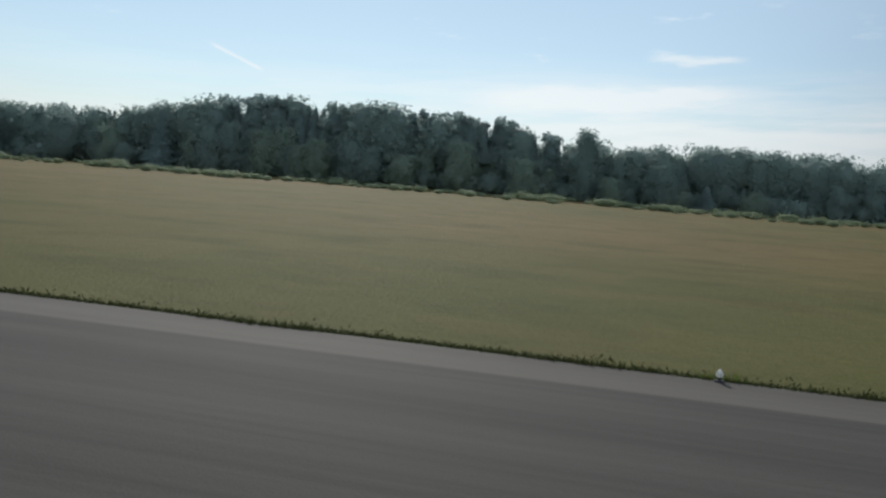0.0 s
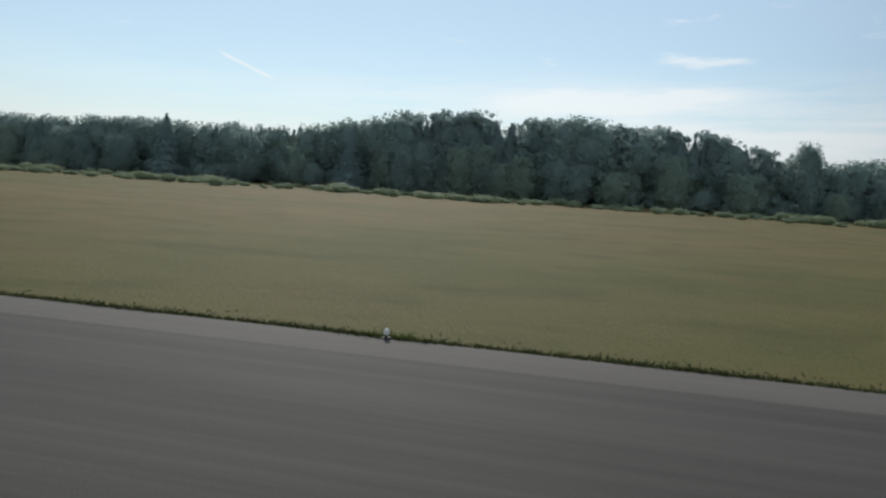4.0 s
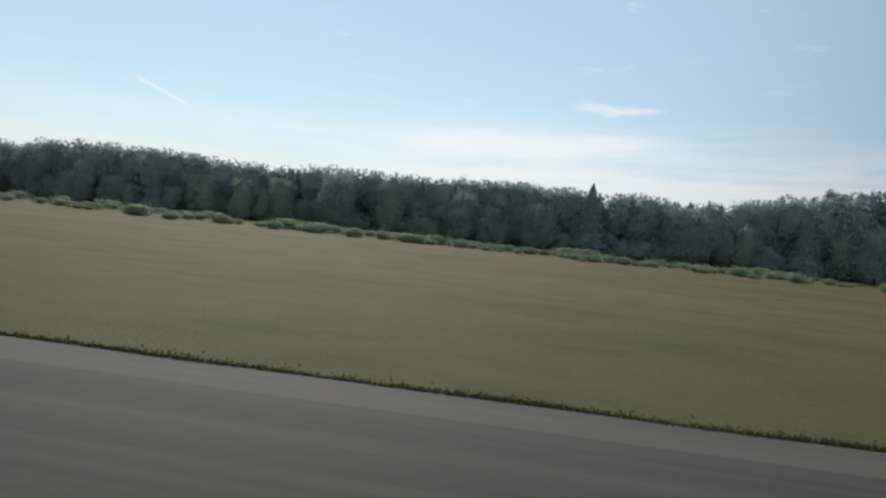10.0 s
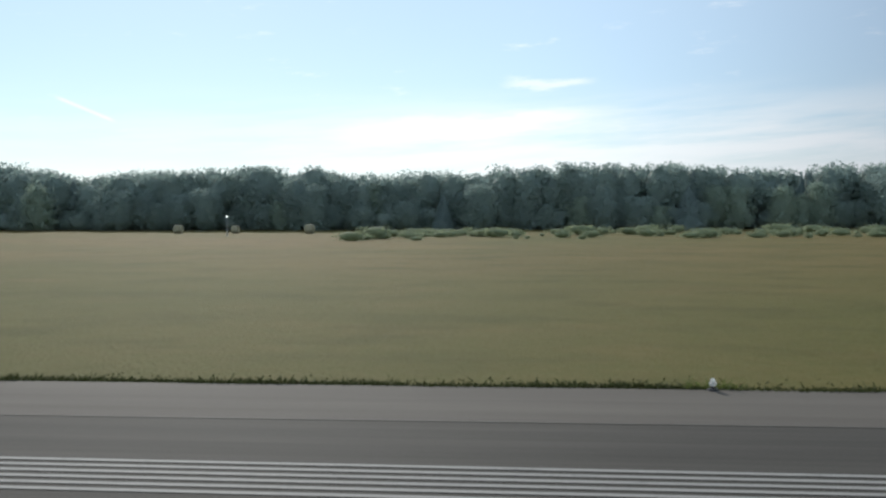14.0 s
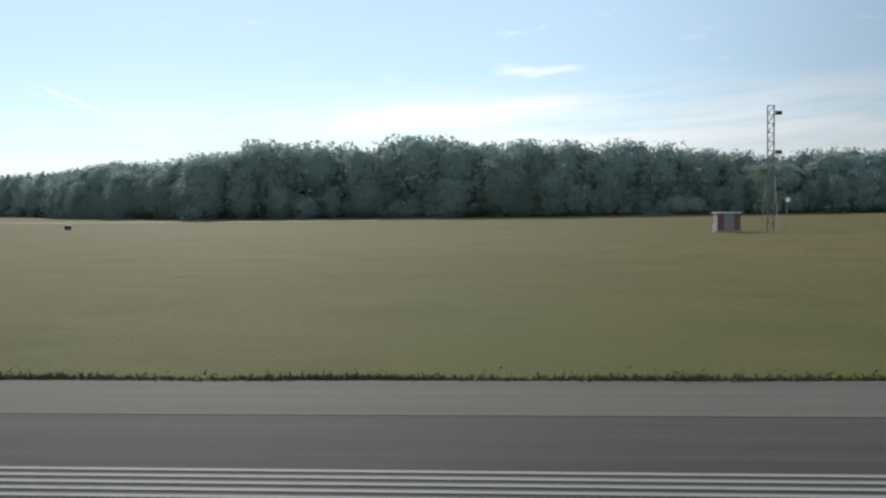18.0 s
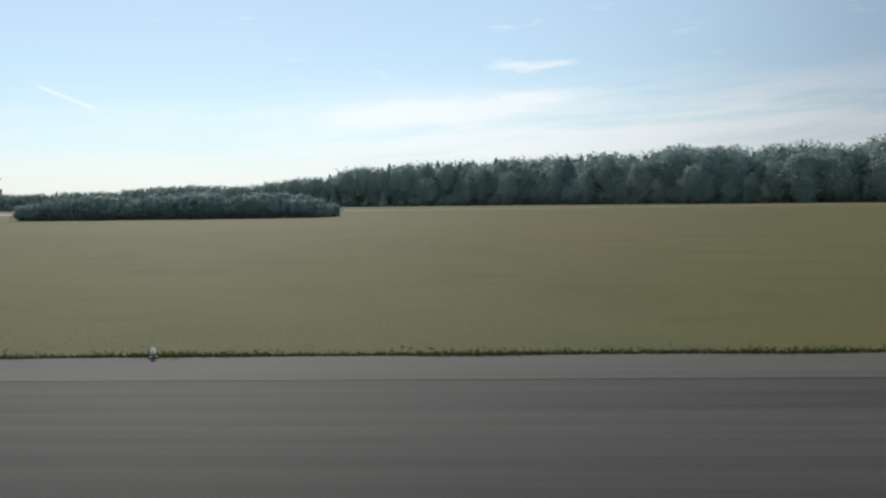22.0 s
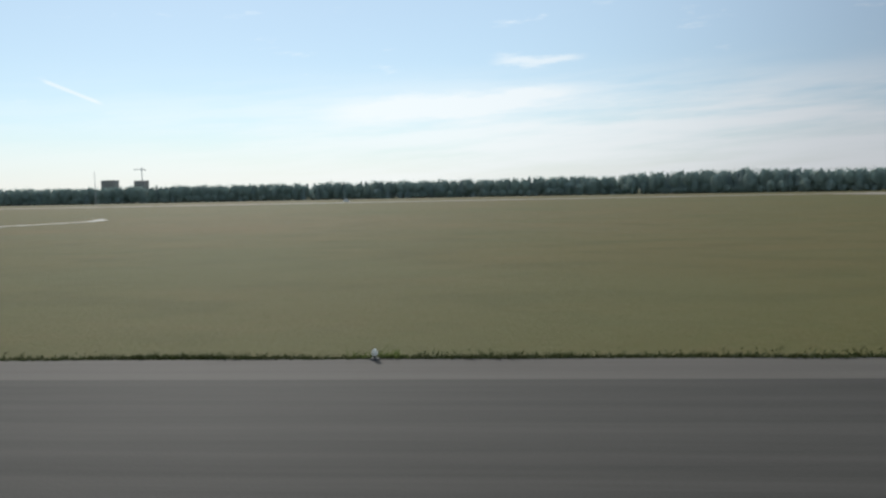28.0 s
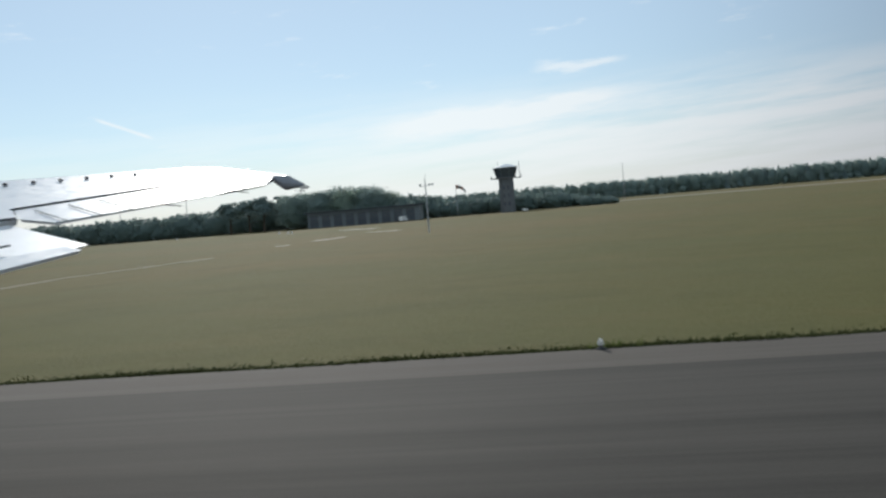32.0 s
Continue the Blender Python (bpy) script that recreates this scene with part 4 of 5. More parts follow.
polygon("slot_strip", [(70.15, 9.85), (70.22, 9.85), (70.08, 17.1), (69.98, 17.1)], 0.0188, M_PATCH, parent=pad)

sheave = thing("sheave_box", "dark wedge-shaped steel sheave box with a white top edge", "arresting gear", (70.15, 9.7, 0.0145))
part("housing", box(bmesh.new(), (-0.215, -0.15, 0), (0.215, 0.17, 0.165), 0.01, 0.8), M_DARK, sheave)
part("front_plate", box(bmesh.new(), (-0.19, -0.158, 0.02), (0.19, -0.139, 0.12), 0.004), M_DARK, sheave)
for x in (-0.11, 0.0, 0.11):
    part("top_plate", box(bmesh.new(), (x - 0.052, 0.09, 0.164), (x + 0.052, 0.135, 0.176), 0.003), M_LAMPWHITE, sheave, "white painted plate")
part("sill", box(bmesh.new(), (-0.245, -0.19, 0), (0.235, -0.155, 0.025), 0.005), M_DARK, sheave)
for x in (-0.13, 0.13):
    part("lifting_eye", rod(bmesh.new(), (x - 0.02, -0.02, 0.17), (x + 0.02, -0.02, 0.17), 0.016, 0.016, 8), M_METAL, sheave)

reel = thing("arrester_machine", "squat cable brake machine with a pale lid and side tubes", "arresting gear", (70.36, 17.9, 0.0145))
part("drum_housing", box(bmesh.new(), (-0.29, -0.2, 0.04), (0.29, 0.2, 0.25), 0.03, 0.94), M_DARK, reel)
part("lid", box(bmesh.new(), (-0.25, -0.17, 0.25), (0.25, 0.17, 0.32), 0.03, 0.8), M_LAMPWHITE, reel, "pale curved lid")
part("lid_rib", box(bmesh.new(), (-0.27, -0.19, 0.235), (0.27, -0.175, 0.26), 0.004), M_METAL, reel)
part("cap", box(bmesh.new(), (-0.16, -0.07, 0.32), (-0.06, 0.05, 0.355), 0.01), M_DARK, reel)
part("cap", box(bmesh.new(), (0.06, -0.04, 0.32), (0.14, 0.05, 0.345), 0.01), M_METAL, reel)
part("base_frame", box(bmesh.new(), (-0.78, -0.44, 0), (0.72, -0.38, 0.03), 0.008), M_METAL, reel)
part("base_frame", box(bmesh.new(), (-0.7, 0.2, 0), (0.74, 0.26, 0.03), 0.008), M_METAL, reel)
part("base_plate", box(bmesh.new(), (-0.62, -0.375, 0), (0.62, 0.195, 0.035), 0.008), M_DARK, reel)
for s_ in (-1, 1):
    for y in (-0.1, 0.08):
        part("tube", rod(bmesh.new(), (s_ * 0.28, y, 0.17), (s_ * 0.55, y, 0.07), 0.024, 0.024, 10), M_METAL, reel)
    part("roller", rod(bmesh.new(), (s_ * 0.45, -0.15, 0.1), (s_ * 0.45, 0.15, 0.1), 0.06, 0.06, 16), M_DARK, reel)
    for x in (0.36, 0.54):
        part("bracket", box(bmesh.new(), (s_ * x - 0.018, -0.2, 0.03), (s_ * x + 0.018, -0.165, 0.19), 0.004), M_METAL, reel)
    part("guide_wheel", rod(bmesh.new(), (s_ * 0.55, -0.26, 0.085), (s_ * 0.55, -0.22, 0.085), 0.05, 0.05, 14), M_METAL, reel)

unit = thing("engine_unit", "dark green boxy engine unit with a raised lid", "arresting gear", (68.93, 18.3, 0.0145))
part("body", box(bmesh.new(), (-0.38, -0.2, 0.05), (0.08, 0.2, 0.36), 0.02), M_GREEN, unit)
part("side_tank", box(bmesh.new(), (0.09, -0.18, 0.05), (0.38, 0.18, 0.3), 0.04), M_GREEN, unit)
part("tank_band", box(bmesh.new(), (0.2, -0.186, 0.05), (0.225, 0.186, 0.304), 0.004), M_DARK, unit)
part("lid", box(bmesh.new(), (-0.31, -0.14, 0.36), (-0.12, 0.1, 0.385), 0.008), M_METAL, unit, "pale steel hatch")
part("skid", box(bmesh.new(), (-0.4, -0.22, 0.0), (0.4, 0.22, 0.05), 0.01), M_DARK, unit)
for x in (-0.3, -0.17, -0.04):
    part("louvre", box(bmesh.new(), (x, -0.212, 0.13), (x + 0.09, -0.199, 0.28), 0.003), M_SEAL, unit)
part("exhaust", rod(bmesh.new(), (0.33, 0.1, 0.3), (0.33, 0.1, 0.42), 0.018, 0.018, 8), M_METAL, unit)

# worn tar band where the cable lies in use
polygon("worn_band", [(69.83, -8), (70.3, -8), (70.28, 7.9), (69.8, 7.9)], 0.0155, M_DARKBAND, parent=runway)

# ---- boards ----


M_GREYPANEL = plain("dull_grey_panel", (0.14, 0.14, 0.115), 0.8)


def board(x, y, turn, label, digit="", bars=0, w=0.26, h=0.5, low=0.12, face_paint=None):
    t = thing("distance_board", label, "sign", (x, y, 0))
    t.rotation_euler = (0, 0, radians(turn))
    part("panel", box(bmesh.new(), (-w, -0.025, low), (w, 0.025, low + h), 0.01), face_paint or M_DARK, t, "dull grey panel" if face_paint else "black panel")
    for z in (low + h, low - 0.02):
        part("rail", box(bmesh.new(), (-w - 0.01, -0.045, z), (w + 0.01, 0.045, z + 0.03), 0.004), M_LAMPWHITE, t, "white edge strip")
    for s in (-1, 1):
        part("leg", rod(bmesh.new(), (s * w * 0.7, 0, -0.02), (s * w * 0.7, 0, low), 0.018, 0.018, 8), M_METAL, t)
    for face in (-1, 1):
        if digit:
            cu = bpy.data.curves.new("digit", "FONT")
            cu.body, cu.size, cu.extrude, cu.align_x = digit, 0.44, 0.002, "CENTER"
            tmp = bpy.data.objects.new("digit", cu)
            me = bpy.data.meshes.new_from_object(tmp)
            bpy.data.objects.remove(tmp)
            me.materials.append(M_LAMPWHITE)
            ob = new("digit", me)
            ob.parent = t
            ob.matrix_basis = pose(0, face * 0.029, low + 0.06, 90, 0, 0 if face < 0 else 180)
        for i in range(bars):
            part("white_bar", box(bmesh.new(), (-0.05 + 0.1 * i, min(face * 0.025, face * 0.031), low + 0.05), (0.03 + 0.1 * i, max(face * 0.025, face * 0.031), low + h - 0.05), 0.0), M_LAMPWHITE, t)
    return t


board(-108.4, 17.9, -76, "black distance board with a white digit on short legs", "2", w=0.15, h=0.46, low=0.08)
board(65.03, 18.3, -73, "grey marker board with white top and bottom edges", bars=0, w=0.16, low=0.03, face_paint=M_GREYPANEL)
board(65.36, 17.45, -73, "black marker board with one white bar", bars=1, w=0.17, low=0.03)
board(-394.8, 19.4, -62, "black distance board on short legs", bars=1, w=0.22)

# ---- small airfield boxes in the grass ----


M_OLIVE = plain("olive_cabinet_paint", (0.075, 0.078, 0.055), 0.8, vary=0.2)


def field_box(name, label, x, y, w, d, h, mat, turn=0.0, roof=None):
    t = thing(name, label, "equipment box", (x, y, 0))
    t.rotation_euler = (0, 0, radians(turn))
    part("cabinet", box(bmesh.new(), (-w / 2, -d / 2, 0.05), (w / 2, d / 2, h), 0.015), mat, t)
    part("roof", box(bmesh.new(), (-w / 2 - 0.03, -d / 2 - 0.03, h), (w / 2 + 0.03, d / 2 + 0.03, h + 0.04), 0.01), roof or M_METAL, t)
    part("plinth", box(bmesh.new(), (-w / 2 - 0.04, -d / 2 - 0.04, -0.02), (w / 2 + 0.04, d / 2 + 0.04, 0.05), 0.01), M_CONCRETE, t)
    part("door", box(bmesh.new(), (-w * 0.3, -d / 2 - 0.012, 0.08), (w * 0.3, -d / 2 - 0.001, h - 0.05), 0.003), mat, t)
    return t


field_box("equipment_box", "small dark cabinet standing in the grass", -183.6, 36.5, 0.5, 0.35, 0.35, M_GREEN)
field_box("equipment_box", "small dark cabinet standing in the grass", -215.9, 16.4, 0.4, 0.34, 0.36, M_DARK)
field_box("equipment_box", "low dark cabinet far across the meadow", -178.3, 124.8, 1.3, 0.8, 0.95, M_GREEN)
field_box("equipment_box", "low dark cabinet far across the meadow", -176.7, 125.6, 0.8, 0.8, 0.8, M_GREEN)
field_box("equipment_box", "small olive cabinet standing in the grass", -317.62, 55.4, 0.34, 0.3, 0.6, M_OLIVE, roof=M_OLIVE)
fr = thing("sign_frame", "bare rusty sign frame leaning in the grass", "sign frame", (-184.0, 16.2, 0))
part("top_bar", rod(bmesh.new(), (-0.2, 0, 0.34), (0.22, 0.05, 0.3), 0.016, 0.016, 8), M_BARK, fr)
part("post", rod(bmesh.new(), (-0.2, 0, -0.02), (-0.2, 0, 0.35), 0.014, 0.014, 8), M_BARK, fr)
part("post", rod(bmesh.new(), (0.22, 0.05, -0.02), (0.22, 0.05, 0.31), 0.02, 0.02, 8), M_BARK, fr)

# ---- pale round shrubs, given the shape of straw bales ----


def bale(x, y, s):
    t = thing("round_bale", "pale round shrub on the far meadow, shaped as a straw bale", "bale", (x, y, 0), "bales on the far meadow")
    bm = bmesh.new()
    bmesh.ops.create_cone(bm, cap_ends=True, segments=26, radius1=0.55 * s, radius2=0.55 * s, depth=1.05 * s, matrix=Matrix.Translation((0, 0, 0.53 * s)) @ Matrix.Rotation(radians(90), 4, "Y"))
    bmesh.ops.bevel(bm, geom=[e for e in bm.edges if len(e.link_faces) == 2 and e.calc_face_angle(0) > 1.0], offset=0.1 * s, segments=3, affect="EDGES")
    bmesh.ops.subdivide_edges(bm, edges=bm.edges[:], cuts=1)
    for v in bm.verts:
        v.co += Vector(noise.noise_vector(v.co * 3.0 + Vector((x, y, 0)))) * 0.06 * s
    part("straw_roll", bm, M_HAY, t)
    for d in (-0.25, 0.1, 0.38):
        ring = bmesh.new()
        bmesh.ops.create_cone(ring, cap_ends=False, segments=26, radius1=0.575 * s, radius2=0.575 * s, depth=0.05 * s, matrix=Matrix.Translation((d * s, 0, 0.53 * s)) @ Matrix.Rotation(radians(90), 4, "Y"))
        part("twine", ring, M_BARK, t)
    return t


for x, y, s in ((77.4, 88, 0.8), (83.4, 88, 0.72), (91.6, 86, 0.85)):
    bale(x, y, s)

# ---- glide path mast and hut ----
hut = thing("equipment_hut", "small hut with red and pale panels on the meadow", "hut", (36.2, 50.4, 0))
part("wall_shell", box(bmesh.new(), (-0.62, -0.5, 0.08), (0.62, 0.5, 1.0), 0.02), M_HUT, hut)
for x in (-0.61, 0.27):
    part("red_panel", box(bmesh.new(), (x, -0.515, 0.1), (x + 0.34, -0.499, 0.98), 0.003), M_RED, hut)
part("roof", box(bmesh.new(), (-0.7, -0.57, 1.0), (0.7, 0.57, 1.07), 0.015), M_METAL, hut)
part("plinth", box(bmesh.new(), (-0.68, -0.55, -0.02), (0.68, 0.55, 0.08), 0.01), M_CONCRETE, hut)
part("vent_post", rod(bmesh.new(), (-0.8, -0.3, 0), (-0.8, -0.3, 0.45), 0.03, 0.03, 8), M_LAMPWHITE, hut)


def lattice(t, foot, top, h, sides, bays, r, mat):
    """Uprights with rungs and crossed braces between them."""
    def corner(i, z):
        k = foot + (top - foot) * z / h
        if sides == 2:
            return Vector(((-k if i == 0 else k), 0, z))
        a = 2 * math.pi * i / sides + 0.5
        return Vector((k * math.cos(a), k * math.sin(a), z))
    for i in range(sides):
        part("upright", rod(bmesh.new(), corner(i, 0) - Vector((0, 0, 0.05)), corner(i, h), r, r, 8), mat, t)
    for b in range(bays):
        z0, z1 = h * b / bays, h * (b + 1) / bays
        for i in range(sides if sides > 2 else 1):
            j = (i + 1) % sides
            part("rung", rod(bmesh.new(), corner(i, z1), corner(j, z1), r * 0.6, r * 0.6, 6), mat, t)
            part("brace", rod(bmesh.new(), corner(i, z0), corner(j, z1), r * 0.55, r * 0.55, 6), mat, t)


glide = thing("antenna_mast", "tall narrow steel lattice antenna mast on the meadow", "mast", (38.4, 49.9, 0))
lattice(glide, 0.17, 0.17, 6.8, 2, 14, 0.036, M_RUST)
for z in (6.3, 4.2, 2.2):
    part("aerial", box(bmesh.new(), (0.24, -0.08, z), (0.58, 0.08, z + 0.2), 0.02), M_DARK, glide, "dark box aerial")
part("strut", rod(bmesh.new(), (-0.2, 0, 3.0), (-0.35, 0.5, -0.03), 0.025, 0.025, 8), M_METAL, glide)
part("strut", rod(bmesh.new(), (0.2, 0, 3.0), (0.3, -0.4, -0.03), 0.025, 0.025, 8), M_METAL, glide)
near = thing("monitor_pole", "thin pole with a small dish on the meadow", "pole", (39.0, 49.0, 0))
part("pole", rod(bmesh.new(), (0, 0, -0.04), (0, 0, 1.7), 0.03, 0.02, 8), M_METAL, near)
part("dish", rod(bmesh.new(), (0.03, -0.1, 1.72), (0.03, -0.04, 1.72), 0.13, 0.13, 14), M_LAMPWHITE, near)

# ---- radio mast with its compound ----
radio = thing("radio_mast", "slim steel lattice mast with a platform and a grey drum", "mast", (-316.42, 62.2, 0))
radio.scale = (1, 1, 0.988)
lattice(radio, 0.66, 0.15, 8.2, 3, 16, 0.022, M_METAL)
part("platform", rod(bmesh.new(), (0, 0, 8.18), (0, 0, 8.26), 0.55, 0.55, 16), M_METAL, radio)
for i in range(8):
    a = i * math.pi / 4
    part("rail_post", rod(bmesh.new(), (0.53 * math.cos(a), 0.53 * math.sin(a), 8.22), (0.53 * math.cos(a), 0.53 * math.sin(a), 8.66), 0.016, 0.016, 6), M_METAL, radio)
    b_ = a + math.pi / 4
    part("rail", rod(bmesh.new(), (0.53 * math.cos(a), 0.53 * math.sin(a), 8.64), (0.53 * math.cos(b_), 0.53 * math.sin(b_), 8.64), 0.014, 0.014, 6), M_METAL, radio)
part("drum", rod(bmesh.new(), (0, 0, 8.26), (0, 0, 9.95), 0.25, 0.25, 18), M_DRUM, radio, "grey upright drum aerial")
part("tip", rod(bmesh.new(), (0, 0, 9.95), (0, 0, 10.2), 0.04, 0.02, 8), M_DARK, radio)
comp = thing("compound_hut", "long low dark green clad hut below the mast", "hut", (-314.6, 58.5, 0))
part("wall_shell", box(bmesh.new(), (-2.3, -1.1, 0.05), (2.68, 1.1, 1.66), 0.02), M_GREEN, comp)
part("roof", box(bmesh.new(), (-2.38, -1.2, 1.66), (2.76, 1.2, 1.72), 0.02), M_DARK, comp)
part("plinth", box(bmesh.new(), (-2.36, -1.2, -0.02), (2.74, 1.2, 0.07), 0.01), M_CONCRETE, comp)
part("step_slab", box(bmesh.new(), (-2.5, -1.75, -0.02), (2.95, -1.21, 0.06), 0.01), M_CHALK, comp, "pale concrete slab along the front")
for i in range(11):
    x = -2.2 + i * 0.47
    part("rib", box(bmesh.new(), (x, -1.125, 0.1), (x + 0.05, -1.099, 1.6), 0.004), M_DARK, comp)
part("door", box(bmesh.new(), (0.2, -1.13, 0.08), (0.62, -1.1, 1.1), 0.004), M_DARK, comp)
# ---- control tower and apron ----
tower = thing("control_tower", "stout dark control tower with a flared glazed cab", "control tower", (-425.1, 156.0, 0))


def ring(bm, r0, r1, z0, z1, n=8):
    bmesh.ops.create_cone(bm, cap_ends=True, segments=n, radius1=r0, radius2=r1, depth=z1 - z0, matrix=Matrix.Translation((0, 0, (z0 + z1) / 2)) @ Matrix.Rotation(math.pi / 8, 4, "Z"))
    return bm


part("shaft", ring(bmesh.new(), 1.38, 1.38, -0.1, 6.0), M_TOWER, tower)
part("gallery", ring(bmesh.new(), 1.95, 1.95, 6.0, 6.2), M_TOWER, tower)
cab = part("cab", ring(bmesh.new(), 1.7, 2.2, 6.2, 7.85), M_WINDOW, tower, "dark outward leaning glazed cab")
for i in range(8):
    a = i * math.pi / 4 + math.pi / 8
    part("mullion", rod(bmesh.new(), (1.72 * math.cos(a), 1.72 * math.sin(a), 6.2), (2.22 * math.cos(a), 2.22 * math.sin(a), 7.85), 0.05, 0.05, 6), M_TOWER, cab)
part("roof", ring(bmesh.new(), 2.35, 2.25, 7.85, 8.0), M_LAMPWHITE, tower)
part("roof_cap", ring(bmesh.new(), 2.2, 0.6, 8.0, 8.5), M_BAREMETAL, tower, "pale pitched roof cap")
part("side_platform", box(bmesh.new(), (1.3, -0.5, 5.95), (2.75, 0.5, 6.1), 0.02), M_TOWER, tower)
part("platform_rail", box(bmesh.new(), (2.65, -0.5, 6.1), (2.75, 0.5, 6.6), 0.01), M_TOWER, tower)
part("side_platform", box(bmesh.new(), (-2.6, -0.5, 5.95), (-1.3, 0.5, 6.1), 0.02), M_TOWER, tower)
part("platform_rail", box(bmesh.new(), (-2.6, -0.5, 6.1), (-2.5, 0.5, 6.5), 0.01), M_METAL, tower)
part("whip_aerial", rod(bmesh.new(), (2.45, 0, 6.1), (2.45, 0, 9.1), 0.06, 0.035, 6), M_TOWER, tower)
part("whip_aerial", rod(bmesh.new(), (-1.2, 0, 8.2), (-1.2, 0, 9.0), 0.04, 0.03, 6), M_TOWER, tower)
for z in (1.2, 2.6, 4.0):
    for x in (-0.4, 0.4):
        part("window", box(bmesh.new(), (x - 0.22, -1.33, z), (x + 0.22, -1.26, z + 0.7), 0.01), M_WINDOW, tower)

sock = thing("windsock", "drooping faded windsock on a thin pole", "windsock", (-433.4, 150, 0))
part("pole", rod(bmesh.new(), (0, 0, -0.05), (0, 0, 5.3), 0.05, 0.035, 8), M_METAL, sock)
p0, r0 = Vector((0.0, 0, 5.1)), 0.36
for i in range(4):
    q0 = p0 + Vector((0.42, 0, 0.02 - 0.17 * i))
    part("sock_segment", rod(bmesh.new(), p0, q0, r0, r0 - 0.05, 14), M_ORANGE if i % 2 == 0 else M_GREY, sock)
    p0, r0 = q0, r0 - 0.05
aerial = thing("radio_pole", "tall thin pole with small cross arms", "pole", (-425.6, 66.0, 0))
part("pole", rod(bmesh.new(), (0, 0, -0.05), (0, 0, 4.03), 0.06, 0.036, 8), M_METAL, aerial)
part("cross_arm", rod(bmesh.new(), (-0.4, 0, 3.5), (0.57, 0, 3.59), 0.022, 0.022, 6), M_METAL, aerial)
for x in (-0.4, 0.31, 0.57):
    part("lamp_head", box(bmesh.new(), (x - 0.06, -0.05, 3.52), (x + 0.06, 0.05, 3.7), 0.013), M_METAL, aerial)
part("top_rod", rod(bmesh.new(), (0.04, 0, 4.03), (0.09, 0, 4.47), 0.018, 0.009, 6), M_METAL, aerial)
for x, y, h in ((-397.8, 260, 10.4), (-491, 170, 8.2), (-590, 330, 19.0)):
    t = thing("thin_mast", "thin far aerial mast above the trees", "mast", (x, y, 0))
    part("pole", rod(bmesh.new(), (0, 0, -0.05), (0, 0, h), 0.12, 0.06, 8), M_METAL, t)
    part("foot", box(bmesh.new(), (-0.3, -0.3, -0.02), (0.3, 0.3, 0.12), 0.02), M_CONCRETE, t)

shed = thing("apron_building", "long low building with dark bays under the trees", "building", (-449, 152, 0))
part("wall_shell", box(bmesh.new(), (-11, -2, 0), (9, 2, 2.6), 0.03), M_SHED, shed)
part("roof", box(bmesh.new(), (-11.4, -2.6, 2.6), (9.4, 2.4, 2.85), 0.03), M_BAY, shed)
for i in range(9):
    bay = part("bay_door", box(bmesh.new(), (-10.6 + 2.15 * i, -2.03, 0.05), (-9.1 + 2.15 * i, -1.99, 2.2), 0.01), M_BAY, shed)
    part("bay_window", box(bmesh.new(), (-10.4 + 2.15 * i, -2.05, 1.4), (-9.3 + 2.15 * i, -2.031, 1.9), 0.0), M_WINDOW, bay)

# ---- far town ----
for x, y, w, h in ((-780, 1080, 18, 25.0), (-741, 1085, 14.5, 24.0)):
    t = thing("tower_block", "pale concrete tower block far beyond the woods", "building", (x, y, 0))
    part("wall_shell", box(bmesh.new(), (-w / 2, -6, 0), (w / 2, 6, h), 0.2), M_GREY, t)
    part("roof_edge", box(bmesh.new(), (-w / 2 - 0.4, -6.4, h), (w / 2 + 0.4, 6.4, h + 0.6), 0.2), M_GREY, t)
    for r in range(3):
        part("window_band", box(bmesh.new(), (-w / 2 + 1, -6.1, h - 3 - 3 * r), (w / 2 - 1, -5.95, h - 1.7 - 3 * r), 0.0), M_WINDOW, t)
LIFT = 6.0
crane = thing("tower_crane", "slender tower crane far beyond the woods", "crane", (-750, 1108, 0))
part("mast", box(bmesh.new(), (-0.45, -0.45, 0), (0.45, 0.45, 34 + LIFT), 0.1), M_METAL, crane)
part("jib", box(bmesh.new(), (-11, -0.35, 33.4 + LIFT), (3, 0.35, 34.2 + LIFT), 0.1), M_METAL, crane)
part("cab", box(bmesh.new(), (-1.1, -1.0, 31.8 + LIFT), (1.1, -0.5, 33.4 + LIFT), 0.1), M_METAL, crane)
part("apex", rod(bmesh.new(), (0, 0, 34 + LIFT), (0, 0, 36.2 + LIFT), 0.5, 0.2, 6), M_METAL, crane)
part("counterweight", box(bmesh.new(), (3, -0.6, 31.8 + LIFT), (5, 0.6, 33.4 + LIFT), 0.1), M_GREY, crane)

# ---- aeroplane wing ----
PX, PY, PZ = -415.29, -0.45, 1.759


def wz(y):
    return PZ - 0.40 - 0.09 * (6.8 - y)


wing = thing("aeroplane_wing", "pale grey aeroplane wing with an extended flap, over the runway", "aeroplane wing")
wing.matrix_basis = Matrix.Translation((PX + -0.055, PY + 0.169, PZ + -0.046)) @ Matrix.Rotation(radians(9.05), 4, Vector((0.4206, 0.8977, 0.1315))) @ Matrix.Translation((0, 0, -PZ))


